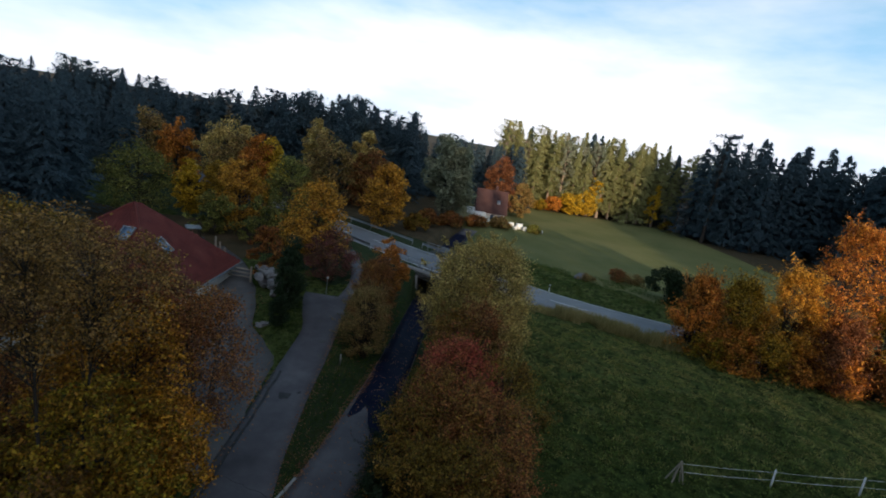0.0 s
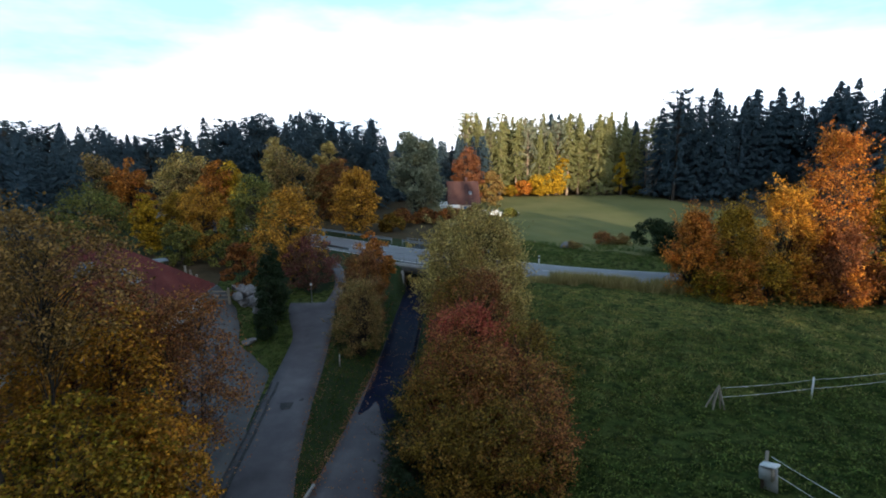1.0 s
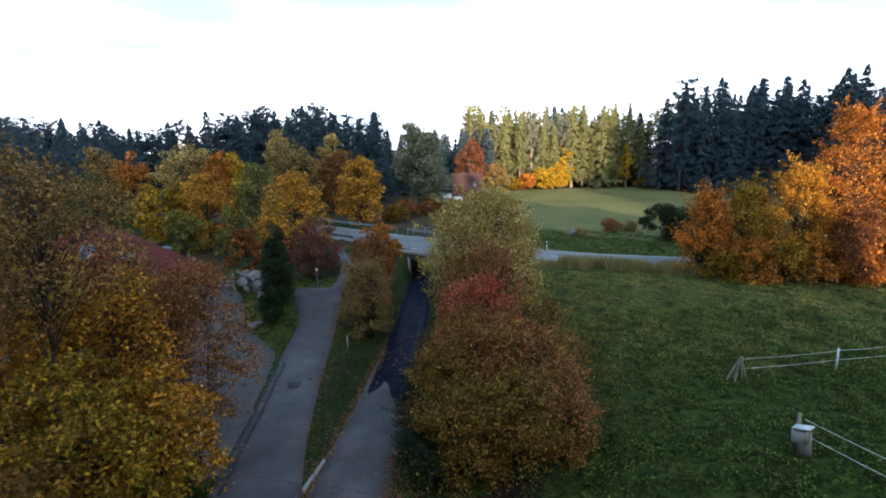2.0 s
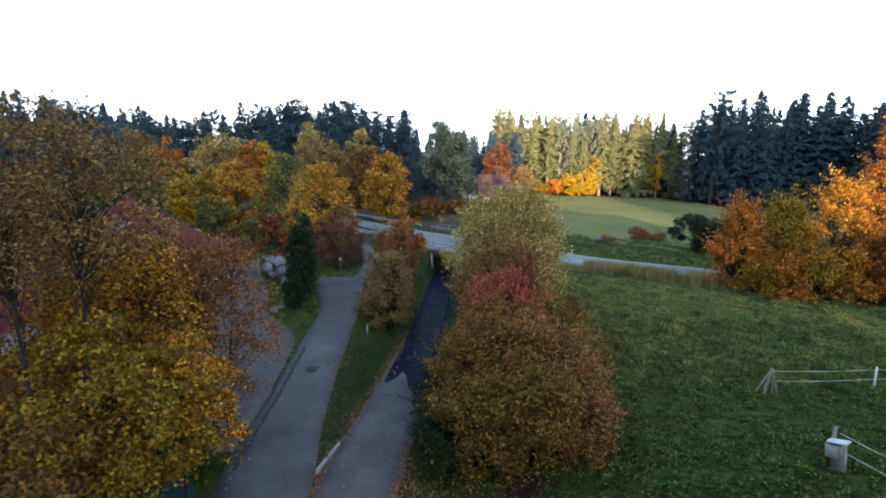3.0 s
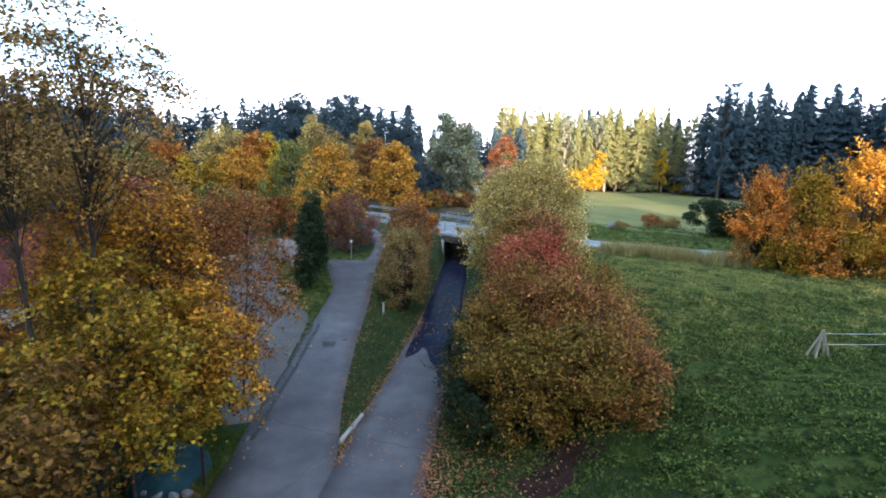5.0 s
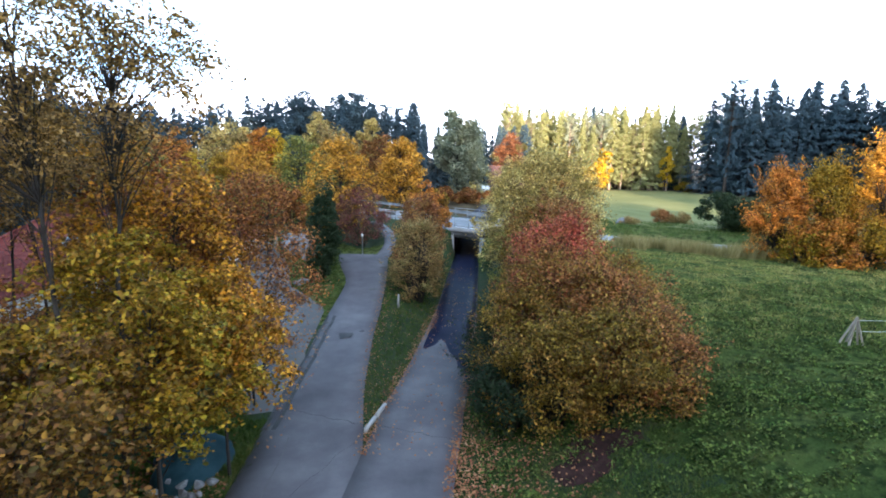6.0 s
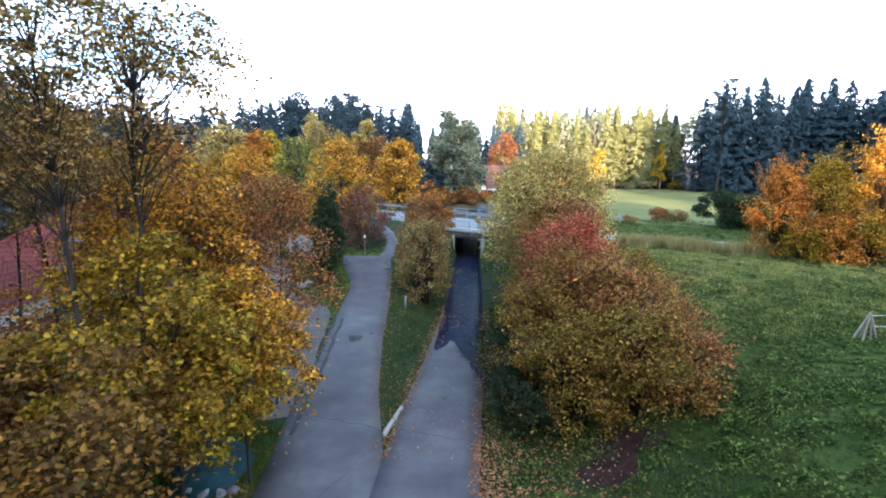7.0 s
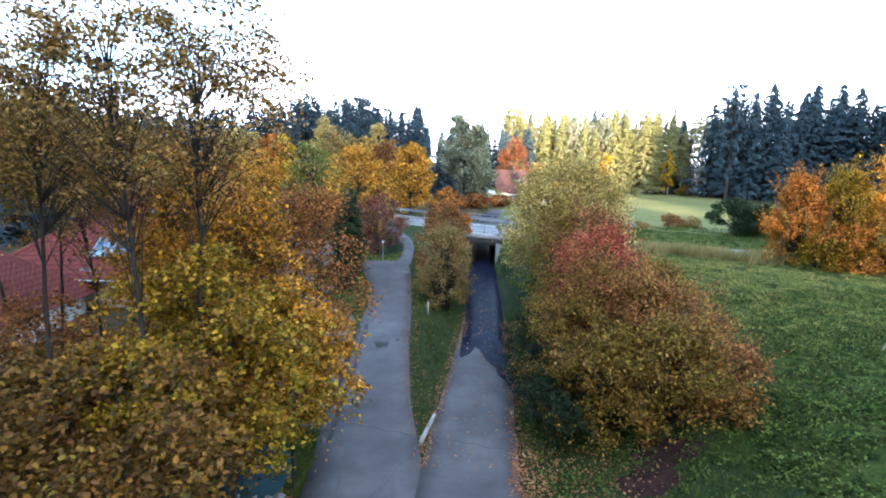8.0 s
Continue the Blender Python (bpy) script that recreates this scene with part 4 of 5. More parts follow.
def hip_house():
    ax, ay, az = -23.4, 37.6, 8.2
    eave = 2.9
    x0, x1, y0, y1 = -30.0, -17.2, 29.6, 43.6
    ob = thing("farmhouse", "white farmhouse with a hipped red tile roof and skylights", "house", at=(0, 0, 0))
    base = height_at(-18, 34) - 0.4
    for cx, cy, sx, sy in (((x0 + x1) / 2, y0 + 0.75, x1 - x0 - 1.2, 0.3), ((x0 + x1) / 2, y1 - 0.75, x1 - x0 - 1.2, 0.3),
                           (x0 + 0.75, (y0 + y1) / 2, 0.3, y1 - y0 - 1.2), (x1 - 0.75, (y0 + y1) / 2, 0.3, y1 - y0 - 1.2)):
        part("wall", Geo().box((cx, cy, (base + eave + 0.35) / 2), (sx, sy, eave + 0.35 - base)), PLASTER, ob)
    A, B2, C, D, T = (x0, y0, eave), (x1, y0, eave), (x1, y1, eave), (x0, y1, eave), (ax, ay, az)
    T2 = (ax, ay + 0.6, az)
    deck = Geo().add([A, B2, C, D, T, T2], [(0, 1, 4), (2, 3, 5)])
    deck.add([A, B2, C, D, T, T2], [(1, 2, 5, 4), (3, 0, 4, 5), (0, 3, 2, 1)])
    roof = part("roof", deck, TILE, ob)
    for (a, b3, c, d, cols, lim) in ((A, B2, T, T, 40, 200), (B2, C, T2, T, 46, 100), (D, A, T, T2, 46, 0)):
        roof_tiles(roof, a, b3, c, d, 26, cols, lim, TILE)
    for p in (A, B2):
        k = np.linspace(0, 1, 24)[:, None]
        part("ridge_tiles", Geo().tube(np.array(p) + (np.array(T) - np.array(p)) * k + np.array([0, 0, 0.06]), 0.13 + 0.02 * np.sin(np.arange(24) * 2.1), 7), TILE, ob)
    part("gutter", Geo().tube([(x0, y0 - 0.06, eave - 0.05), (x1 + 0.06, y0 - 0.06, eave - 0.05), (x1 + 0.06, y1, eave - 0.05)], 0.08, 7), STEEL, ob)

    def skylight(face, u, t, w, h):
        a, b3, top = (np.array(p, float) for p in face)
        right = (b3 - a) / np.linalg.norm(b3 - a)
        mid = (a + b3) / 2
        upv = top - a
        upv = upv - right * (upv @ right)
        nrm = np.cross(right, upv / np.linalg.norm(upv))
        upn = upv / np.linalg.norm(upv)
        o = a + right * u + upv * t + nrm * 0.10
        m = Matrix(((right[0], upn[0], nrm[0], o[0]), (right[1], upn[1], nrm[1], o[1]), (right[2], upn[2], nrm[2], o[2]), (0, 0, 0, 1)))
        fr = Geo()
        for cx, cy, sx, sy in ((0, h / 2, w + 0.16, 0.1), (0, -h / 2, w + 0.16, 0.1), (-w / 2, 0, 0.1, h), (w / 2, 0, 0.1, h)):
            fr.box((cx, cy, 0.05), (sx, sy, 0.16))
        f = part("skylight", fr, STEEL, ob, "grey framed skylight window")
        f.matrix_basis = m
        part("pane", Geo().box((0, 0, 0.06), (w - 0.08, h - 0.08, 0.05)), GLASS, f)

    skylight((A, B2, T), 6.1, 0.25, 1.1, 1.5)
    skylight((A, B2, T), 7.35, 0.25, 1.1, 1.5)
    skylight((A, B2, T), 7.7, 0.66, 0.8, 1.2)
    skylight((B2, C, T2), 6.5, 0.5, 0.9, 1.3)
    for x in (-27.5, -24.0, -20.5):
        w = part("window", Geo().box((x, y0 + 0.60, base + 2.0), (1.1, 0.12, 1.2)), WOOD_DARK, ob, "dark wooden window frame")
        part("pane", Geo().box((x, y0 + 0.55, base + 2.0), (0.9, 0.1, 1.0)), GLASS, w)


hip_house()

# lower shed roof in front of the house
shed = thing("shed", "low outbuilding with a red tile roof beside the farmhouse", "shed")
part("wall", Geo().box((-26.5, 26.0, 1.05), (5.2, 7.0, 2.5)), PLASTER, shed)
A, B2, C, D = (-29.6, 21.8, 2.2), (-23.4, 21.8, 2.2), (-26.2, 26.0, 5.6), (-29.6, 26.0, 5.6)
E1, F1 = (-29.6, 30.2, 2.2), (-23.4, 30.2, 2.2)
sroof = part("roof", Geo().add([A, B2, C, D, E1, F1], [(0, 1, 2, 3), (3, 2, 5, 4)]).add([A, B2, C, D, E1, F1], [(0, 3, 4), (1, 5, 2)]), TILE, shed)
roof_tiles(sroof, A, B2, C, D, 15, 20, 110, TILE)
roof_tiles(sroof, B2, F1, C, C, 15, 26, 180, TILE)

# ---- far house behind its hedge ----
far = thing("cottage", "small white cottage with a steep old tile roof", "house", at=(9.9, 97.0, 0))
part("wall", Geo().box((0, 0, 3.0), (5.6, 6.0, 2.6)), PLASTER, far)
part("wall", Geo().box((-2.6, -3.4, 2.9), (3.4, 2.2, 2.2)), PLASTER, far)
R = [(-3.0, -3.6, 3.9), (3.2, -3.6, 3.9), (3.2, 0, 8.1), (-3.0, 0, 8.1), (3.2, 3.6, 3.9), (-3.0, 3.6, 3.9)]
rf = part("roof", Geo().add(R, [(0, 1, 2, 3), (2, 4, 5, 3), (0, 5, 4, 1)]).add(R, [(0, 3, 5), (1, 4, 2)]), TILE_OLD, far)
roof_tiles(rf, R[0], R[1], R[2], R[3], 14, 20, 0, TILE_OLD)
part("porch_roof", Geo().add([(-4.6, -4.6, 3.6), (-0.9, -4.6, 3.6), (-0.9, -2.2, 4.5), (-4.6, -2.2, 4.5)], [(0, 1, 2, 3)]), WHITE, far, "pale porch roof")
part("chimney", Geo().box((0.8, 0.4, 8.3), (0.55, 0.55, 1.3)), TILE_OLD, far)
sl = part("skylight", Geo().box((1.4, -1.9, 6.05), (0.6, 0.1, 0.9), 0, -0.86), STEEL, far)
for x in (-1.6, 0.4, 2.0):
    w = part("window", Geo().box((x, -3.02, 3.2), (0.8, 0.1, 1.0)), WHITE, far)
    part("pane", Geo().box((x, -3.08, 3.2), (0.64, 0.05, 0.84)), GLASS, w)
for i, (x, y, s) in enumerate(((13.9, 92.0, 0.9), (15.4, 91.2, 1.0), (16.4, 90.2, 0.7), (14.6, 90.0, 0.6), (19.5, 90.5, 0.6))):
    z = height_at(x, y)
    g = Geo().box((x, y, z + s / 2), (s * 1.3, s * 0.9, s), 0.3 * i, 0, 0.86)
    tagged(part("wrapped_bale", g, WHITE), "white wrapped bale on the grass by the cottage", "bale", "bales by the cottage")

# ---- stone pile, lamp, gate and other things of the yard ----
pile = thing("stone_pile", "heap of pale broken stone blocks beside the yard", "stone pile", at=(-13.4, 41.4, height_at(-13.4, 41.4)))
r = random.Random(4)


def boulder(size, seed):
    bm = bmesh.new()
    bmesh.ops.create_icosphere(bm, subdivisions=2, radius=1.0)
    q = random.Random(seed)
    cuts = [(Vector((q.uniform(-1, 1), q.uniform(-1, 1), q.uniform(-1, 1))).normalized(), q.uniform(0.45, 0.8)) for _ in range(11)]
    for v in bm.verts:
        for n, d in cuts:
            k = v.co.dot(n)
            if k > d:
                v.co -= n * (k - d)
        v.co = Vector((v.co.x * size[0], v.co.y * size[1], v.co.z * size[2]))
    me = bpy.data.meshes.new("stone")
    bm.to_mesh(me)
    bm.free()
    me.materials.append(STONE)
    return me


shapes = [boulder((r.uniform(0.5, 0.85), r.uniform(0.4, 0.7), r.uniform(0.3, 0.5)), i) for i in range(9)]
for i in range(84):
    t = r.random()
    layer = i // 28
    ob = new("stone", shapes[i % 9])
    ob.parent = pile
    ob.matrix_basis = pose(-1.6 + 3.2 * t + r.uniform(-0.3, 0.3) * (3 - layer), 1.5 - 3.6 * t + r.uniform(-0.75, 0.75) * (1 - layer * 0.25), 0.2 + 0.5 * layer + r.uniform(-0.1, 0.15),
                           r.uniform(-35, 35), r.uniform(-35, 35), r.uniform(0, 360)) @ Matrix.Scale(r.uniform(0.42, 0.85), 4)
small = thing("stone_heap", "few pale stones lying in the grass", "stone pile", at=(-11.7, 34.6, height_at(-11.7, 34.6)))
for i in range(7):
    ob = new("stone", shapes[i])
    ob.parent = small
    ob.matrix_basis = pose(r.uniform(-0.6, 0.6), r.uniform(-0.5, 0.5), 0.12, 0, 0, r.uniform(0, 360)) @ Matrix.Scale(r.uniform(0.35, 0.6), 4)

lamp = thing("path_lamp", "slim white path lamp post with a small head", "lamp", at=(-8.75, 41.9, height_at(-8.75, 41.9)))
part("pole", Geo().tube([(0, 0, -0.2), (0, 0, 1.45)], [0.045, 0.03], 8), STEEL, lamp)
part("head", Geo().tube([(0, 0, 1.42), (0, 0, 1.48), (0, 0, 1.60), (0, 0, 1.65)], [0.04, 0.09, 0.085, 0.02], 10), WHITE, lamp, "white lamp head")
stake = thing("marker_stake", "short pale wooden stake in the grass strip", "stake", at=(-5.05, 31.4, height_at(-5.05, 31.4)))
part("stake", Geo().box((0, 0, 0.4), (0.12, 0.10, 0.95), 0.2, 0.12, 0.8), KERB, stake)
stake2 = thing("marker_stake", "short pale wooden stake beside the thuja", "stake", at=(-10.6, 35.2, height_at(-10.6, 35.2)))
part("stake", Geo().box((0, 0, 0.4), (0.09, 0.09, 1.0), 0.2, 0, 0.8), WOOD, stake2)

gate = thing("field_gate", "weathered wooden rail gate at the yard", "gate", at=(-17.2, 42.2, height_at(-17.2, 42.2)))
for x in (-1.5, 1.5):
    part("post", Geo().tube([(x, 0, -0.3), (x, 0, 1.45)], [0.11, 0.10], 8), WOOD, gate)
for z in (0.45, 0.8, 1.15):
    part("rail", Geo().box((0, 0.02, z), (3.0, 0.06, 0.12)), WOOD, gate)
for i, (x, y) in enumerate(((-19.2, 44.6), (-20.4, 46.2), (-21.6, 47.9), (-18.6, 43.4))):
    fp = thing("fence_post", "tall weathered wooden fence post", "fence post", "posts behind the farmhouse", (x, y, height_at(x, y)))
    part("post", Geo().tube([(0, 0, -0.3), (0.03, 0, 1.1), (0, 0, 2.0)], [0.12, 0.11, 0.10], 8), WOOD, fp)

tractor = thing("tractor", "small red tractor with a grey roof by the farmhouse", "tractor", at=(-24.6, 49.2, height_at(-24.6, 49.2)), turn=35)
part("bonnet", Geo().box((0, 1.0, 1.05), (0.7, 1.5, 0.6), taper=0.85), RED, tractor)
part("body", Geo().box((0, -0.3, 1.1), (1.1, 1.3, 0.7), taper=0.9), RED, tractor)
part("roof", Geo().box((0, -0.4, 2.35), (1.4, 1.5, 0.12), taper=0.94), STEEL, tractor)
for x in (-0.6, 0.6):
    for y in (-0.95, 0.25):
        part("roof_post", Geo().box((x, y, 1.85), (0.06, 0.06, 1.0)), BLACK, tractor)
    for y, rad in ((-0.6, 0.68), (1.4, 0.42)):
        ty = part("wheel", Geo().tube([(x * 1.5 - 0.17, y, rad), (x * 1.5 - 0.12, y, rad), (x * 1.5 + 0.12, y, rad), (x * 1.5 + 0.17, y, rad)], [rad * 0.8, rad, rad, rad * 0.8], 18), BLACK, tractor)
        part("rim", Geo().tube([(x * 1.5 - 0.18, y, rad), (x * 1.5 + 0.18, y, rad)], rad * 0.45, 12), RED, ty)

# ---- meadow fence ----
def white_line(ob, a, b3, z, sag=0.05):
    k = np.linspace(0, 1, 7)
    p = np.stack([a[0] + (b3[0] - a[0]) * k, a[1] + (b3[1] - a[1]) * k, z[0] + (z[1] - z[0]) * k - sag * 4 * k * (1 - k)], 1)
    part("tape", Geo().tube(p, 0.009, 5), WHITE, ob, "white electric fence tape")


FENCE = [(13.9, 21.2), (19.1, 21.8), (24.3, 22.4), (29.6, 23.1), (35.0, 23.8)]
fence = thing("pasture_fence", "electric pasture fence with two white tapes", "fence")
zs = [height_at(*p) for p in FENCE]
for (x, y), z in list(zip(FENCE, zs))[1:]:
    part("post", Geo().box((x - 0.04, y, z + 0.5), (0.075, 0.06, 1.2), 0.1, -0.03, 0.9), WHITE, fence, "white fence post")
for i in range(len(FENCE) - 1):
    for h in (0.98, 0.52):
        white_line(fence, FENCE[i], FENCE[i + 1], (zs[i] + h, zs[i + 1] + h))
x, y, z = *FENCE[0], zs[0]
for dx, dy in ((0.10, -0.1), (-0.36, -0.2), (-0.1, 0.25), (-0.6, 0.05), (0.22, -0.25)):
    part("brace", Geo().tube([(x + dx, y + dy, z - 0.1), (x - 0.02, y, z + 1.12)], [0.045, 0.035], 7), WOOD, fence, "pale wooden corner brace")

box = thing("fence_energiser", "tilted pale wooden fence energiser box on a post", "box", at=(11.2, 14.5, height_at(11.2, 14.5)), turn=20)
part("post", Geo().box((0.22, 0.20, 0.55), (0.08, 0.08, 1.4), 0, -0.05), WOOD, box)
part("back_board", Geo().box((0.0, 0.16, 0.46), (0.20, 0.04, 0.84), 0.2, -0.12), WOOD_DARK, box, "dark back board")
part("front_board", Geo().box((-0.02, -0.17, 0.70), (0.20, 0.035, 0.42), 0.2, -0.12), WOOD, box, "weathered front board")
part("side_board", Geo().box((0.13, -0.02, 0.46), (0.07, 0.42, 0.96), 0.2, -0.12), KERB, box, "pale side board")
part("side_board", Geo().box((-0.13, 0.02, 0.64), (0.04, 0.34, 0.40), 0.2, -0.12), KERB, box, "short pale side board above a dark opening")
part("lid", Geo().box((0.0, -0.03, 0.96), (0.34, 0.50, 0.05), 0.2, -0.30), WHITE, box, "white sloping lid")
near = thing("fence_line", "thin fence wires from the box to a wooden post", "fence")
a, e = (11.42, 14.7), (12.3, 11.4)
za, ze = height_at(*a), height_at(*e)
part("post", Geo().tube([(e[0], e[1], ze - 0.2), (e[0], e[1], ze + 1.15)], [0.05, 0.045], 8), WOOD, near)
for h in (1.1, 0.6):
    white_line(near, a, e, (za + h, ze + h), 0.02)

# ---- covered heap under the maples ----
heap = thing("covered_heap", "blue green tarpaulin over a heap of grey rubble", "heap", at=(-10.2, 16.3, height_at(-10.2, 16.3)))
n, k = 40, 16
v = []
for i in range(k + 1):
    t = i / k
    for j in range(n):
        a = 2 * math.pi * j / n
        rad = (1.05 + 0.10 * math.sin(3 * a) + 0.06 * math.sin(7 * a + 5 * t)) * (math.sin(t * math.pi / 2) ** 0.8)
        fold = 0.13 * noise.noise(Vector((2.3 * math.cos(a) * t, 2.3 * math.sin(a) * t, 0.4))) + 0.07 * noise.noise(Vector((6 * math.cos(a) * t, 6 * math.sin(a) * t, 1.7)))
        v.append((rad * math.cos(a), 1.25 * rad * math.sin(a), max(0.0, 0.85 * math.cos(t * math.pi / 2) ** 0.8 + fold * min(1.0, 2.2 * (1.05 - t)))))
f = [(i * n + j, i * n + (j + 1) % n, (i + 1) * n + (j + 1) % n, (i + 1) * n + j) for i in range(k) for j in range(n)]
part("tarpaulin", Geo().add(v, f), TEAL, heap, "blue green tarpaulin", smooth=True)
q = random.Random(9)
for i in range(9):
    ob = new("stone", shapes[i % 9])
    ob.parent = heap
    ob.matrix_basis = pose(0.5 + q.uniform(-0.6, 0.7), -1.2 + q.uniform(-0.6, 0.5), 0.15 + q.uniform(0, 0.45), q.uniform(-40, 40), q.uniform(-40, 40), q.uniform(0, 360)) @ Matrix.Scale(q.uniform(0.2, 0.36), 4)


# ---- trees and shrubs ----
def stand(x, y):
    return (x, y, height_at(x, y))


# maples and thin tall trees over the yard
YARDTREES = [("maple_tree", "wide maple with brown and olive autumn leaves", "umber", -11.6, 10.6, 6.9, 4.2, 0.26, 190, 27000, 0.115, 0.12, 3, 0.125, 0.3),
             ("maple_tree", "maple with yellow green leaves over the drive", "mustard", -9.9, 14.2, 7.9, 3.0, 0.28, 130, 21000, 0.118, 0.2, 1, 0.14, 0.2),
             ("maple_tree", "maple with golden leaves over the drive", "gold", -8.9, 16.0, 6.6, 2.3, 0.36, 80, 10500, 0.116, 0.2, 1, 0.16, 0.2),
             ("maple_tree", "maple with coppery brown leaves over the yard", "copper", -9.7, 20.4, 9.5, 2.8, 0.22, 190, 16500, 0.105, 0.35, 3, 0.18, 0.25),
             ("maple_tree", "golden brown maple behind the others", "gold", -11.8, 17.6, 10.4, 2.9, 0.30, 150, 11500, 0.145, 0.3, 2, 0.19, 0.2),
             ("maple_tree", "golden maple with bare lower stems", "maple", -13.4, 20.6, 10.4, 2.9, 0.34, 150, 11500, 0.14, 0.3, 2, 0.19, 0.2),
             ("maple_tree", "brown and olive maple between yard and farmhouse", "sparse", -13.6, 24.6, 8.8, 2.8, 0.28, 130, 9500, 0.13, 0.3, 3, 0.18, 0.3),
             ("maple_bush", "low brown maple bush in front of the farmhouse", "umber", -15.0, 14.4, 5.2, 2.8, 0.08, 120, 10500, 0.15, 0.2, 4, 0.2, 0.3),
             ("maple_bush", "low coppery bush in front of the shed", "copper", -18.0, 18.4, 5.5, 2.8, 0.06, 120, 11000, 0.13, 0.2, 4, 0.2, 0.3),
             ("lime_tree", "tall thin crowned tree with sparse brown leaves", "sparse", -10.9, 13.8, 14.0, 2.9, 0.62, 190, 17000, 0.095, -0.1, 2, 0.16, 0.15),
             ("lime_tree", "tall thin crowned tree with sparse brown leaves", "sparse", -14.3, 13.6, 13.6, 2.8, 0.64, 170, 14500, 0.095, -0.1, 2, 0.16, 0.15),
             ("lime_tree", "thin crowned tree with sparse brown leaves", "sparse", -15.8, 19.4, 11.2, 2.6, 0.55, 130, 12500, 0.095, 0.1, 2, 0.16, 0.15),
             ("maple_tree", "dark brown and green maple beside the shed", "shrub", -18.8, 19.8, 12.2, 3.6, 0.62, 150, 13000, 0.14, 0.3, 2, 0.2, 0.35)]
for name, label, leaf, x, y, h, rad, low, clumps, leaves, size, cone, stems, clump, hollow in YARDTREES:
    broadleaf(name, label, leaf, stand(x, y), h, rad, low, clumps, leaves, size, cone, stems, clump=clump, hollow=hollow, twiggy=0.8, spray=True, girth=0.6, lobed=size > 0.11 and y < 17)

# hedge bank between lane and meadow, one bush grown into the next
HEDGE = [("willow_bush", "tall rounded olive willow bush on the bank", "olive", 4.5, 35.8, 8.9, 4.0, 58000, 0.135, 330),
         ("hazel_bush", "olive and yellow hazel bush at the lane edge", "shrub", 2.5, 28.6, 6.6, 2.1, 13000, 0.11, 110),
         ("hazel_bush", "rust and olive hazel bush on the bank", "russet", 3.4, 28.4, 6.6, 2.7, 15000, 0.11, 110),
         ("dogwood_bush", "crimson autumn dogwood on the bank", "crimson", 2.3, 23.6, 6.6, 2.3, 17000, 0.105, 110),
         ("hedge_bush", "olive and yellow hedge bush along the lane", "shrub", 1.3, 24.8, 4.6, 1.7, 12000, 0.095, 90),
         ("hedge_bush", "tall russet and crimson hedge bush", "redhedge", 2.2, 21.4, 5.6, 2.6, 22000, 0.105, 110),
         ("hedge_bush", "dense red brown hedge bush", "redhedge", 4.3, 21.2, 3.9, 2.5, 17000, 0.105, 95),
         ("hedge_bush", "olive and brown hedge bush above the lane", "shrub", 0.7, 20.8, 4.7, 2.0, 14000, 0.105, 80),
         ("hedge_bush", "dense red brown hedge bush beside the meadow", "redhedge", 4.4, 18.5, 3.2, 1.9, 13500, 0.10, 80),
         ("hedge_bush", "olive and yellow hedge bush at the bank foot", "shrub", 3.0, 18.2, 3.9, 2.1, 16000, 0.10, 95),
         ("hedge_bush", "olive and yellow hedge bush at the bank foot", "shrub", 1.2, 18.4, 3.8, 1.9, 14500, 0.10, 85),
         ("ivy_bush", "dark green ivy bush at the bank foot", "dark", -0.1, 18.7, 2.6, 1.4, 9000, 0.095, 60),
         ("ivy_bush", "dark green bramble bush at the lane edge", "dark", -0.5, 21.4, 2.8, 1.3, 7000, 0.085, 70),
         ("ivy_bush", "dark green ivy bush along the lane", "dark", -0.1, 24.6, 2.8, 1.4, 7000, 0.09, 70),
         ("hedge_bush", "low mixed green and rust hedge bush", "shrub", 5.6, 25.4, 3.6, 2.4, 12000, 0.095, 90),
         ("hedge_bush", "green hedge bush along the sunken lane", "green", 2.8, 32.4, 5.2, 2.0, 9000, 0.12, 80),
         ("hedge_bush", "olive hedge bush along the sunken lane", "olive", 4.6, 31.8, 5.8, 2.8, 10000, 0.13, 90),
         ("hedge_bush", "green hedge bush beside the bridge", "green", 4.8, 42.0, 4.0, 2.0, 7000, 0.14, 70),
         ("hedge_bush", "green hedge bush beside the bridge", "shrub", 5.2, 47.0, 3.2, 1.8, 6000, 0.14, 60)]
for name, label, leaf, x, y, h, rad, leaves, size, clumps in HEDGE:
    bush(name, label, leaf, stand(x, y), h, rad, leaves, size, clumps, shoots=200 if y < 26 else 110, shoot=0.6, blunt=5.0 if name == "willow_bush" or y < 19.5 else 3.5, spread=0.105)

# shrubs on the strip between drive and lane
bush("spindle_bush", "brown and olive shrub on the grass strip", "dull", stand(-4.0, 34.2), 5.9, 1.9, 19000, 0.092, 120, shoots=220)
bush("spindle_bush", "reddish brown shrub on the grass strip", "russet", stand(-4.0, 38.0), 7.1, 1.9, 20000, 0.095, 110, shoots=220)
broadleaf("cherry_tree", "small bright orange tree above the sunken lane", "orange", stand(-3.5, 42.6), 7.9, 2.0, 0.26, 90, 9000, 0.16, 0.4, 2, clump=0.2, hollow=0.4)
broadleaf("dogwood_bush", "dark red dogwood bush beside the turning area", "wine", stand(-9.3, 45.2), 5.4, 2.7, 0.04, 110, 16000, 0.11, 0.25, 4, clump=0.2, hollow=0.5, category="bush")
thuja = broadleaf("thuja", "dark green columnar thuja on the grass", "dark", stand(-10.75, 37.4), 6.6, 1.45, 0.02, 90, 12000, 0.15, 0.55, 2, clump=0.30, hollow=0.5)
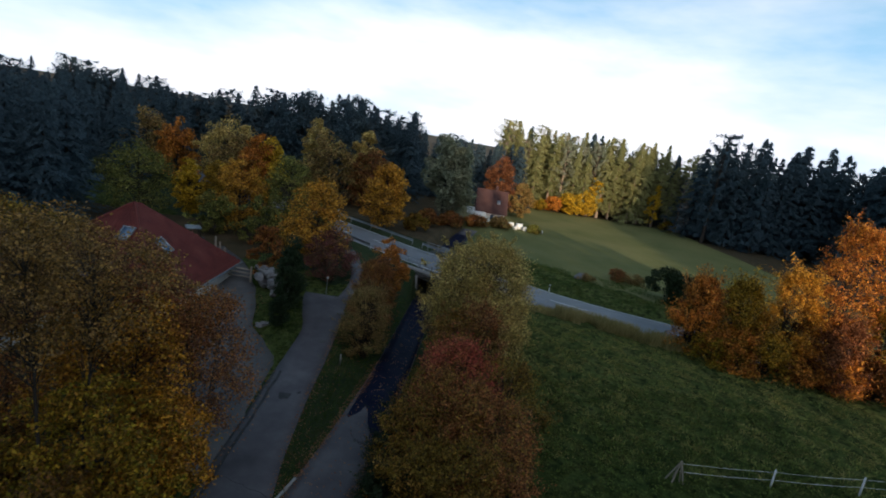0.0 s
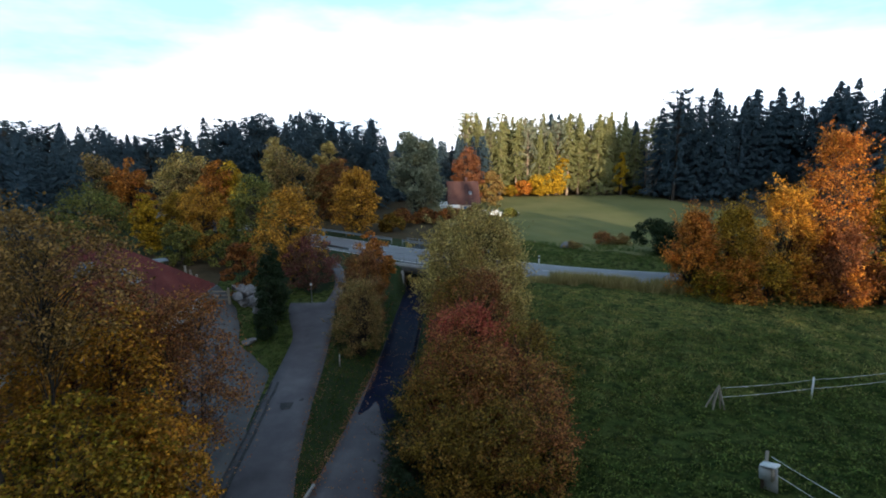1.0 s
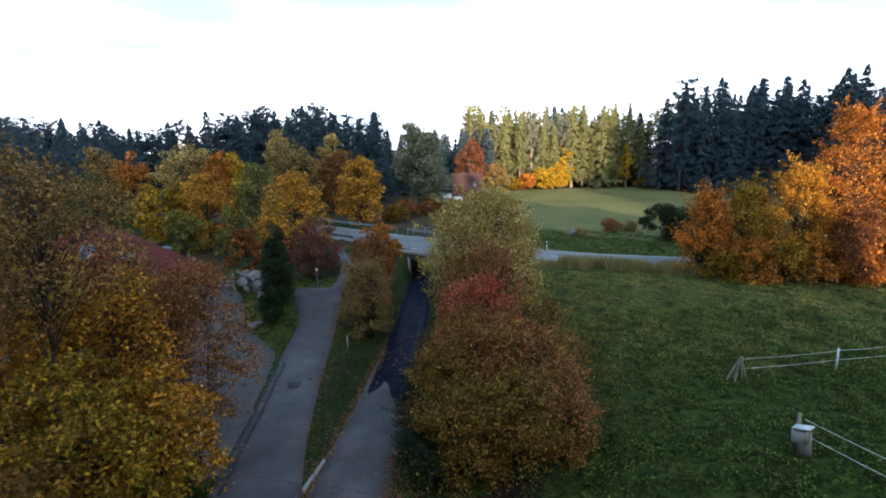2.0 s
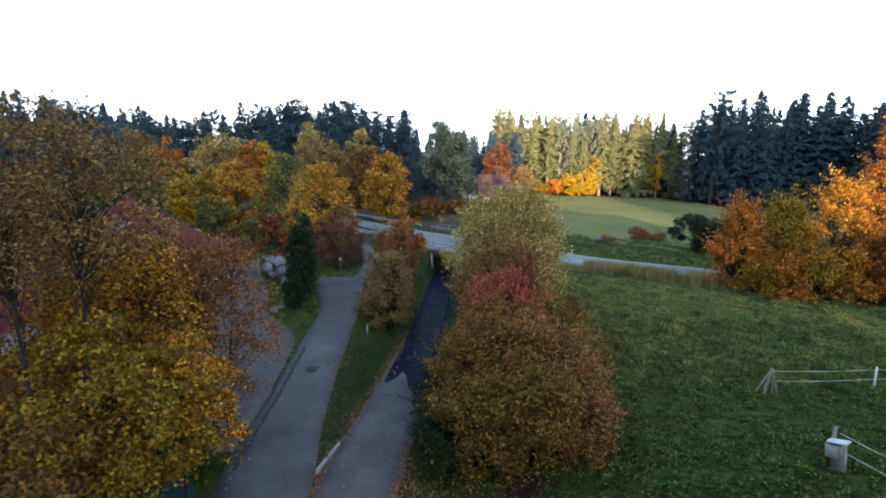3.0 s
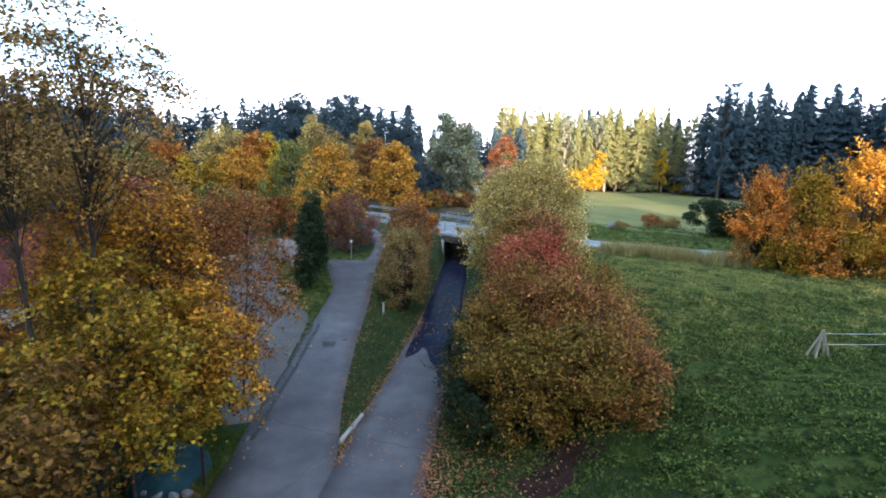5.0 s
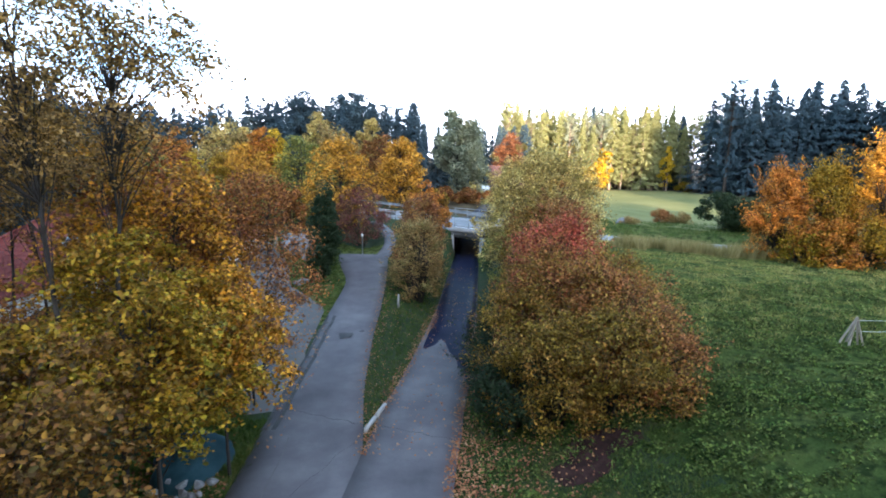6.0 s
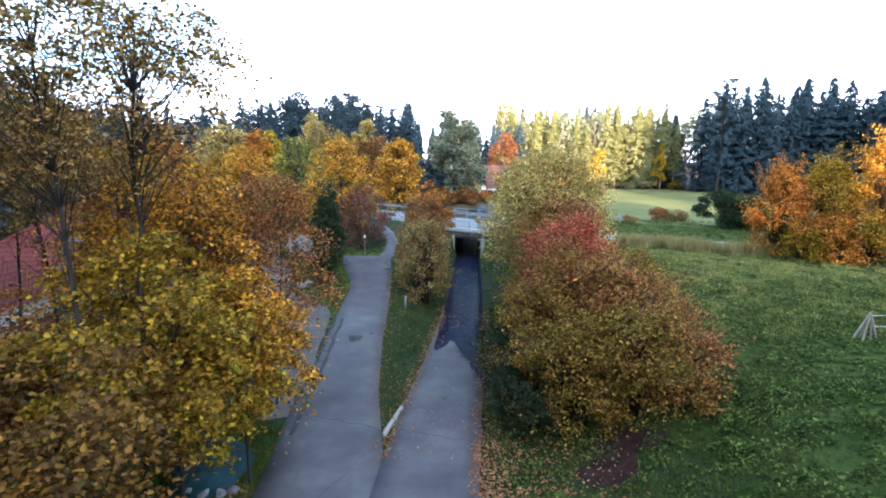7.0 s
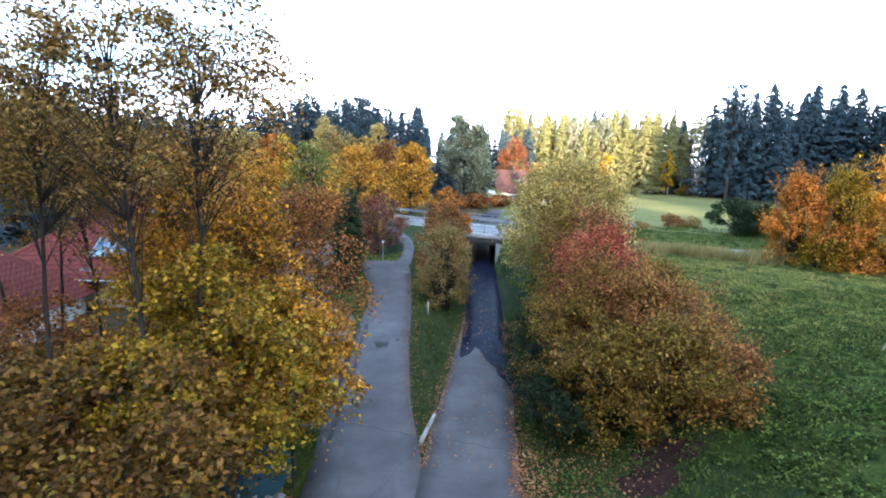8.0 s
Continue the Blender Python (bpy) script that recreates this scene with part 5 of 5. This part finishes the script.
broadleaf("thuja", "dark green young thuja on the grass", "dark", stand(-10.6, 34.6), 2.6, 0.8, 0.02, 40, 7000, 0.12, 0.4, 2, clump=0.34, hollow=0.5)

# autumn trees behind the yard and beyond the road
MID = [("maple_tree", "golden yellow maple behind the turning area", "amber", -11.5, 47.6, 10.2, 3.0, 0.12),
       ("maple_tree", "round orange and gold maple beyond the road", "amber", -7.6, 70.5, 9.6, 4.3, 0.10),
       ("maple_tree", "orange and gold maple behind the farmhouse", "amber", -23.4, 57.6, 9.3, 2.9, 0.10),
       ("maple_tree", "yellow maple with an orange top among green trees", "yellow", -25.6, 73.0, 10.6, 2.6, 0.15),
       ("ash_tree", "dull green ash tree", "green", -18.5, 60.5, 10.2, 3.4, 0.06),
       ("ash_tree", "dull green ash tree below the road", "green", -14.4, 56.4, 7.6, 2.6, 0.05),
       ("ash_tree", "broad dull green ash tree behind the farmhouse", "green", -36.8, 60.0, 8.6, 4.8, 0.04),
       ("birch_tree", "slim yellow birch behind the farmhouse", "yellow", -30.6, 60.0, 7.6, 1.6, 0.12),
       ("birch_tree", "slim yellow and green birch", "greenyellow", -27.4, 61.0, 8.0, 2.2, 0.12),
       ("field_maple", "low rusty bush behind the stone pile", "copper", -15.2, 44.0, 5.4, 1.9, 0.08),
       ("field_maple", "green and brown bush below the road", "shrub", -13.6, 52.0, 5.0, 2.8, 0.05),
       ("field_maple", "dark green bush below the road", "green", -19.4, 54.0, 5.6, 2.8, 0.05),
       ("field_maple", "dark green bush behind the gate", "green", -25.0, 54.6, 5.0, 2.8, 0.05),
       ("oak_tree", "brown and grey green oak on the slope", "dull", -19.0, 82.0, 12.5, 4.4, 0.10),
       ("oak_tree", "rust brown oak on the slope", "russet", -12.0, 84.0, 10.5, 3.8, 0.10),
       ("aspen_tree", "thin pale olive aspen on the slope", "olive", -14.2, 88.0, 14.0, 2.4, 0.15),
       ("aspen_tree", "thin pale olive aspen on the slope", "olive", -22.5, 86.0, 14.0, 2.8, 0.15),
       ("oak_tree", "dull olive brown oak on the slope", "dull", -31.0, 76.0, 9.6, 3.8, 0.10),
       ("oak_tree", "olive brown oak on the slope", "olive", -35.0, 80.0, 12.0, 4.4, 0.10),
       ("oak_tree", "orange oak at the wood edge", "orange", -43.0, 80.0, 10.5, 3.2, 0.10),
       ("oak_tree", "brown oak at the wood edge", "dull", -49.0, 82.0, 11.5, 4.0, 0.10),
       ("oak_tree", "orange oak at the wood edge", "orange", -27.0, 72.0, 10.5, 2.8, 0.12),
       ("beech_tree", "rust red beech behind the cottage", "redbrown", 12.0, 106.0, 12.6, 4.4, 0.10),
       ("beech_tree", "brown beech behind the cottage", "dull", 17.5, 108.0, 8.0, 3.0, 0.08),
       ("garden_bush", "dark red garden bush at the cottage hedge", "russet", -1.5, 80.0, 2.8, 2.4, 0.03),
       ("garden_bush", "dark red garden bush at the cottage hedge", "russet", 2.4, 83.0, 2.6, 2.6, 0.03),
       ("garden_bush", "green brown garden bush beyond the road", "shrub", -3.0, 74.0, 2.8, 2.0, 0.03),
       ("garden_bush", "dark hedge bush in front of the cottage", "russet", 7.0, 87.0, 2.0, 2.6, 0.02),
       ("garden_bush", "dark hedge bush in front of the cottage", "dull", 11.5, 88.5, 1.9, 2.4, 0.02),
       ("garden_bush", "small green juniper in the field by the cottage", "green", 18.0, 90.0, 1.5, 1.7, 0.02)]
for name, label, leaf, x, y, h, rad, low in MID:
    tall = h > 6
    wide = 1.22 if tall and x < -10 else 1.0
    broadleaf(name, label, leaf, stand(x, y), h, rad * wide, low * 0.4, 120 if tall else 50, 9500 if tall else 4500, 0.22 if y < 70 else 0.3, 0.4, 1 if tall else 4, clump=0.21,
              hollow=0.5, category="tree" if tall else "bush")

# tall mixed hedge at the meadow's end
SIDE = [("maple_tree", "pointed orange maple at the meadow edge", "orange", 23.8, 40.6, 7.4, 2.0, 0.01),
        ("maple_tree", "green and yellow maple at the meadow edge", "greenyellow", 26.8, 39.8, 7.6, 2.2, 0.01),
        ("maple_tree", "bright amber maple at the meadow edge", "amber", 30.6, 39.0, 9.6, 2.5, 0.01),
        ("beech_tree", "tall copper orange beech at the meadow edge", "orange", 34.0, 38.6, 14.4, 2.9, 0.01),
        ("maple_tree", "brown orange maple at the meadow edge", "redbrown", 33.4, 36.8, 6.4, 2.2, 0.01),
        ("birch_tree", "slim pale yellow birch at the meadow edge", "greenyellow", 38.0, 37.4, 11.6, 2.0, 0.01),
        ("ash_tree", "olive brown ash at the meadow edge", "olive", 39.6, 35.0, 9.8, 2.6, 0.01),
        ("oak_tree", "green brown oak at the meadow edge", "shrub", 43.6, 34.0, 10.5, 3.2, 0.01)]
for name, label, leaf, x, y, h, rad, low in SIDE:
    bush(name, label, leaf, stand(x, y), h * 1.03, rad * 1.05, 20000, 0.155, 150, "", shoots=170, shoot=1.3, blunt=1.5, category="tree")
LOWER = [("mustard", 24.6, 38.6, 3.4, 1.8), ("orange", 26.2, 38.0, 5.4, 1.9), ("greenyellow", 28.4, 37.6, 5.0, 2.0), ("orange", 31.0, 36.8, 4.6, 2.0), ("orange", 33.6, 36.2, 4.4, 1.9),
         ("copper", 36.2, 35.6, 4.6, 1.9), ("orange", 38.8, 35.2, 4.2, 2.0), ("orange", 41.6, 34.4, 4.4, 2.1), ("orange", 45.0, 33.6, 4.4, 2.2), ("copper", 49.0, 32.6, 4.8, 2.4)]
WORDS = {"mustard": "mustard yellow", "greenyellow": "green and yellow", "orange": "orange", "copper": "coppery brown"}
for leaf, x, y, h, rad in LOWER:
    bush("hedge_bush", WORDS[leaf] + " bush in the hedge at the meadow edge", leaf, stand(x + 0.2, y + 0.3), h * 0.72, rad * 1.1, 6500, 0.17, 70, "bushes at the meadow edge", shoots=120, shoot=1.1, blunt=2.0)
broadleaf("elder_bush", "dark green elder bush in the field", "dark", stand(28.8, 55.6), 4.3, 3.0, 0.03, 60, 12000, 0.2, 0.2, 4, clump=0.28, hollow=0.5, category="bush")
broadleaf("elder_bush", "green elder bush in the field corner", "green", stand(31.6, 54.6), 3.6, 2.4, 0.03, 40, 8000, 0.2, 0.2, 4, clump=0.28, hollow=0.5, category="bush")
broadleaf("bramble", "low rusty brown bramble in the field", "russet", stand(24.6, 62.4), 1.5, 1.5, 0.02, 30, 3500, 0.14, 0.2, 4, clump=0.34, hollow=0.4, category="bush")
broadleaf("bramble", "low dull brown bramble in the field", "dull", stand(27.0, 62.0), 1.2, 1.4, 0.02, 30, 3000, 0.14, 0.2, 4, clump=0.34, hollow=0.4, category="bush")
rock = tagged(new("boulder", boulder((1.3, 0.8, 0.55), 40)), "pale boulder lying in rough field grass", "boulder")
rock.location = (19.4, 60.8, height_at(19.4, 60.8) + 0.25)
broadleaf("bramble", "low bramble round the field boulder", "dull", stand(19.9, 60.2), 0.8, 1.1, 0.02, 24, 2200, 0.12, 0.2, 3, clump=0.34, hollow=0.4, category="bush")

# yellow bushes and trees at the foot of the far wood
for leaf, x, y, h, rad in (("yellow", 33.0, 126.5, 5.6, 3.0), ("yellow", 37.0, 127.0, 6.6, 3.0), ("orange", 28.6, 126.0, 4.2, 2.6), ("yellow", 39.4, 129.0, 11.6, 2.2),
                           ("yellow", 54.4, 127.0, 11.4, 1.9), ("mustard", 25.4, 125.4, 3.0, 2.0), ("mustard", 58.6, 125.4, 2.2, 2.0)):
    broadleaf("birch_tree" if h > 8 else "hazel_bush", "glowing yellow birch at the wood edge" if h > 8 else "bright yellow hazel bush at the wood edge", leaf, stand(x, y), h, rad, 0.08,
              44, 7000, 0.34, 0.3, 1 if h > 8 else 4, clump=0.3, hollow=0.5, category="tree" if h > 8 else "bush")

# conifers: a few grown, then copied over the woods
r = random.Random(11)
DARK = [spruce("spruce_tree", "dark green spruce in a dense wood", NEEDLE, BARK, 20.0, rr, bare, 36, group="spruces of the woods") for rr, bare in ((4.0, 0.05), (3.5, 0.08), (4.5, 0.06))]
PALE = [spruce("spruce_tree", "olive green spruce at the sunlit wood edge", NEEDLE_SUNLIT, BARK_PINE, 20.0, rr, bare, 36, group="spruces of the woods") for rr, bare in ((3.2, 0.10), (2.9, 0.25), (3.6, 0.07))]
PINE = [spruce("pine_tree", "tall pine with a bare pale trunk", NEEDLE_PINE if i else NEEDLE_SUNLIT, BARK_PINE, 20.0, rr, bare, 16, True, group="pines of the woods") for i, (rr, bare) in enumerate(((2.9, 0.42), (3.2, 0.30)))]
GREY = spruce("pine_tree", "broad grey green pine beside the cottage", NEEDLE_PINE, BARK_PINE, 20.0, 4.6, 0.10, 40, group="pines of the woods")
DARKPINE = [spruce("pine_tree", "dark blue green pine with a rounded top", NEEDLE, BARK, 20.0, rr, bare, 22, True, group="pines of the woods") for rr, bare in ((3.6, 0.16), (4.2, 0.22))]
PLAIN = [spruce("spruce_tree", "unseen dark green spruce on the ridge that shades the land", NEEDLE, BARK, 20.0, 4.2, 0.05, 9, group="spruces of the woods")]
used = set()


def plant(kinds, x, y, h):
    src = r.choice(kinds)
    s = h / 20.0
    m = pose(x, y, height_at(x, y), 0, 0, r.uniform(0, 360))
    if src.name not in used:
        used.add(src.name)
        ob = src
        ob.matrix_basis = m
    else:
        ob = copy_thing(src, m)
    wide = s * r.uniform(0.9, 1.2)
    ob.scale = (wide, wide, s)


def wood(kinds, x0, x1, row_ys, gap, h0, h1, slope=0.0):
    for k, y0 in enumerate(row_ys):
        x = x0 + (k % 2) * gap / 2
        while x < x1:
            plant(kinds, x + r.uniform(-0.8, 0.8), y0 + slope * (x - x0) + r.uniform(-1.5, 1.5), r.uniform(h0, h1))
            x += gap * r.uniform(0.75, 1.2)


wood(PALE + PINE, 15, 62, (130, 133, 136.5), 3.3, 16.0, 21.5)
wood(PALE + DARK, 15, 62, (141, 146), 3.4, 18.0, 22.0)
plant([PALE[2]], 49.0, 129.0, 21.0)
plant([PALE[2]], 51.6, 130.0, 20.0)
wood(DARK + PINE, 61, 82, (133, 139), 3.6, 17, 21)
wood(DARK * 3 + DARKPINE, 62, 104, (112, 117, 122), 3.4, 20, 26, -0.12)
wood(DARK * 3 + DARKPINE, 84, 118, (92, 98), 4.2, 22, 25, -0.5)
wood(DARK + DARKPINE, -84, -40, (104, 109, 115), 3.0, 12.5, 16.5)
wood(DARK + DARKPINE, -40, -8, (104, 109, 115), 3.0, 15.0, 18.5)
wood(DARK + DARKPINE, -12, 18, (118, 122, 127), 3.0, 12.5, 15.5)
wood(DARK, -78, -46, (66, 76, 90), 4.2, 12.5, 15.5)
wood(DARK + DARKPINE, -124, -80, (92, 100, 108), 3.6, 14, 17.5)
wood(DARK, -70, -46, (48, 56), 4.2, 11.5, 14)
wood(DARK, -58, -37, (46, 52), 3.4, 13, 15.2)
plant([GREY], 3.6, 89.0, 14.0)
for x, y, h, rad, leaf in ((0.6, 85.6, 16.0, 4.6, "pine"), (-28.0, 96.0, 18.5, 5.6, "darkpine"), (-19.5, 98.0, 19.0, 5.0, "darkpine")):
    broadleaf("pine_tree", "broad grey green pine beside the cottage" if leaf == "pine" else "broad dark pine above the autumn trees", leaf, stand(x, y), h, rad, 0.12, 120, 11000, 0.42, 0.3, 1, BARK, clump=0.27, hollow=0.3)
# unseen woods added on the ridge behind, to block the low sun
wood(PLAIN, -60, 52, (-58, -66), 5.0, 19, 23)
wood(PLAIN, 52, 100, (-57, -62), 4.4, 13.5, 16)
wood(PLAIN, 100, 170, (-58, -66), 5.0, 19, 23)

# ---- small growth: grass tufts, reeds, fallen leaves ----
def tufts(name, label, xs, ys, height, spread, blades, material, lean=0.5, broad=0.05):
    n = len(xs)
    zs = ground_height(xs, ys)
    base = np.repeat(np.stack([xs, ys, zs], 1), blades, 0)
    m = len(base)
    base[:, :2] += rng.normal(scale=spread, size=(m, 2))
    a = rng.uniform(0, 2 * np.pi, m)
    h = height * rng.uniform(0.5, 1.2, m)
    w = 0.012 + h * broad
    sx, sy = np.cos(a) * w, np.sin(a) * w
    tipd = rng.normal(scale=lean, size=(m, 2)) * h[:, None]
    v = np.stack([base + np.stack([sx, sy, np.full(m, -0.03)], 1), base - np.stack([sx, sy, np.full(m, 0.03)], 1),
                  base + np.column_stack([tipd, h])], 1)
    ob = part(name, Geo().add(v.reshape(-1, 3), np.arange(m * 3).reshape(-1, 3)), material)
    return tagged(ob, label, "grass", kind="stuff")


def scatter(n, x0, x1, y0, y1, keep):
    x, y = rng.uniform(x0, x1, n), rng.uniform(y0, y1, n)
    k = keep(x, y)
    return x[k], y[k]


def off_paving(x, y, gap=0.1):
    ok = np.ones(x.shape, bool)
    for key in ("lane", "drive", "yard", "track", "road"):
        d, _, w = near_line(LINES[key], x, y)
        ok &= d > w + gap
    return ok


clumpy = lambda x, y: (np.sin(x * 1.9 + 1.3 * np.sin(y * 1.1)) * np.sin(y * 1.6 + x * 0.4) + rng.normal(scale=0.5, size=x.shape)) > 0.1
bare = lambda x, y: (np.minimum(np.hypot(x - 2.4, (y - 16.6) * 1.4), np.hypot(x - 1.5, (y - 15.6) * 1.4)) + rng.normal(scale=0.3, size=x.shape) < 0.85) & (rng.random(x.shape) < 0.93)
x, y = scatter(30000, 1.5, 34, 22, 42, lambda x, y: off_paving(x, y, 0.5) & clumpy(x, y))
tufts("meadow_grass", "short tufted green meadow grass", x, y, 0.13, 0.10, 4, TURF, 1.0, 0.16)
# low leafy herbs in uneven cushions over the nearer meadow
x, y = scatter(200000, -1.4, 24, 9, 31, lambda x, y: off_paving(x, y, 0.3) & ~bare(x, y) & (rng.random(x.shape) < np.clip(1.3 - y / 36, 0, 1)))
hump = np.sin(x * 1.9 + 1.7 * np.sin(y * 1.4 + 0.6 * x)) * np.sin(y * 2.3 + 1.5 * np.sin(x * 1.2)) + 0.55 * np.sin(x * 4.7 + y * 1.6) * np.sin(y * 4.9 - x * 0.7)
keep = hump + rng.normal(scale=0.4, size=x.shape) > -0.2
x, y, hump = x[keep], y[keep], np.clip(hump[keep], 0, 1.2)
herbs = sheet_of_leaves(Geo(), np.stack([x, y, ground_height(x, y) + 0.02 + 0.34 * hump * rng.random(x.shape) ** 0.6], 1), 0.11, 0.55, up=0.6)
tagged(part("meadow_herbs", herbs, HERB), "low leafy green herbs in uneven cushions over the meadow", "herbs", kind="stuff")
x, y = scatter(9000, -7, -1.5, 17, 48, lambda x, y: off_paving(x, y) & (x < -1.5))
tufts("strip_grass", "green grass on the strip between the lanes", x, y, 0.13, 0.05, 4, BLADE, 0.8)
x, y = scatter(16000, -2.4, 4.5, 12.5, 34, lambda x, y: off_paving(x, y) & ~bare(x, y))
tufts("bank_grass", "dark green grass and herbs on the lane bank", x, y, 0.11, 0.06, 4, BLADE, 0.8)
x, y = scatter(9000, -12, -8.2, 8, 20, lambda x, y: off_paving(x, y, 0.05))
tufts("drive_grass", "dark green grass beside the driveway", x, y, 0.2, 0.06, 4, BLADE, 0.8)
x, y = scatter(5000, -13, -8, 27, 44, lambda x, y: off_paving(x, y))
tufts("yard_grass", "rough green grass round the thuja", x, y, 0.15, 0.05, 4, BLADE, 0.8)
x, y = scatter(9000, 9, 27, 34, 50, lambda x, y: (near_line(LINES["road"], x, y)[0] > 3.7) & (near_line(LINES["road"], x, y)[0] < 6.2) & (y < 53.4 - 0.42 * x) & (np.sin(x * 1.1 + 0.6) + 0.6 * np.sin(x * 2.7) + 0.8 * np.sin(y * 1.3) > 0.3 - 0.22 * np.clip(x - 10, 0, 8)))
tufts("reed_grass", "tall dry yellow grass along the road verge", x, y, np.repeat(np.where(x < 13.0, 0.5, 1.0), 6), 0.12, 6, REED, 0.25)
x, y = scatter(5200, 6, 40, 44, 72, lambda x, y: (near_line(LINES["road"], x, y)[0] > 3.6) & (near_line(LINES["road"], x, y)[0] < 15) & (y > 50 - 0.45 * (x - 9.8)) & (np.sin(x * 0.7) * np.sin(y * 0.9 + x * 0.3) > -0.25))
tufts("rough_grass", "rough olive grass beyond the road", x, y, 0.34, 0.2, 6, BLADE, 0.5)


def litter(name, label, x, y, size, lift=0.03):
    z = ground_height(x, y)
    for key, top in (("lane", 0.03), ("drive", 0.02), ("yard", 0.01)):
        d, lz, w = near_line(LINES[key], x, y)
        z = np.where(d < w, np.maximum(z, lz + top), z)
    g = sheet_of_leaves(Geo(), np.stack([x, y, z + lift], 1), size, up=2.5)
    tagged(part(name, g, LITTER), label, "fallen leaves", kind="stuff")


def edge_leaves(n, x0, x1, y0, y1, key, lo, hi):
    x, y = rng.uniform(x0, x1, n), rng.uniform(y0, y1, n)
    d, _, w = near_line(LINES[key], x, y)
    k = (d - w > lo) & (d - w < hi) & (rng.random(n) < np.exp(-np.abs(d - w) * 1.2))
    return x[k], y[k]


x, y = scatter(8200, -2.4, 2.2, 9, 18, lambda x, y: off_paving(x, y, -0.2) & (rng.random(x.shape) < 0.7 * np.exp(-np.abs(x + 1.9) * 0.6)))
litter("corner_leaves", "pale and orange fallen leaves below the hedge", x, y, 0.095, 0.10)
x, y = edge_leaves(21000, -3.0, 3.5, 8, 32, "lane", -0.35, 3.0)
litter("bank_leaves", "brown fallen leaves on the bank beside the lane", x, y, 0.085, 0.08)
x, y = edge_leaves(5000, -5.2, -2.2, 17, 34, "lane", -0.2, 0.4)
litter("lane_leaves", "brown and red fallen leaves along the lane edge", x, y, 0.10)
x, y = edge_leaves(3800, -6.5, -2.6, 17, 38, "drive", -0.25, 2.6)
litter("strip_leaves", "scattered fallen leaves on the grass strip", x, y, 0.09)
x, y = scatter(1500, -16, -8, 14, 40, lambda x, y: near_line(LINES["yard"], x, y)[0] < 3)
litter("yard_leaves", "scattered fallen leaves on the yard", x, y, 0.12)
x, y = scatter(700, -4, 0.5, 17, 46, lambda x, y: near_line(LINES["lane"], x, y)[0] < 1.2)
litter("damp_leaves", "fallen leaves stuck to the damp lane", x, y, 0.10)
x, y = scatter(900, -11.6, -8.7, 14.0, 17.6, lambda x, y: off_paving(x, y, 0.1) & (np.hypot(x + 10.2, y - 15.0) < 1.5))
litter("heap_leaves", "tan fallen leaves over rubble beside the tarpaulin", x, y, 0.11, 0.12)
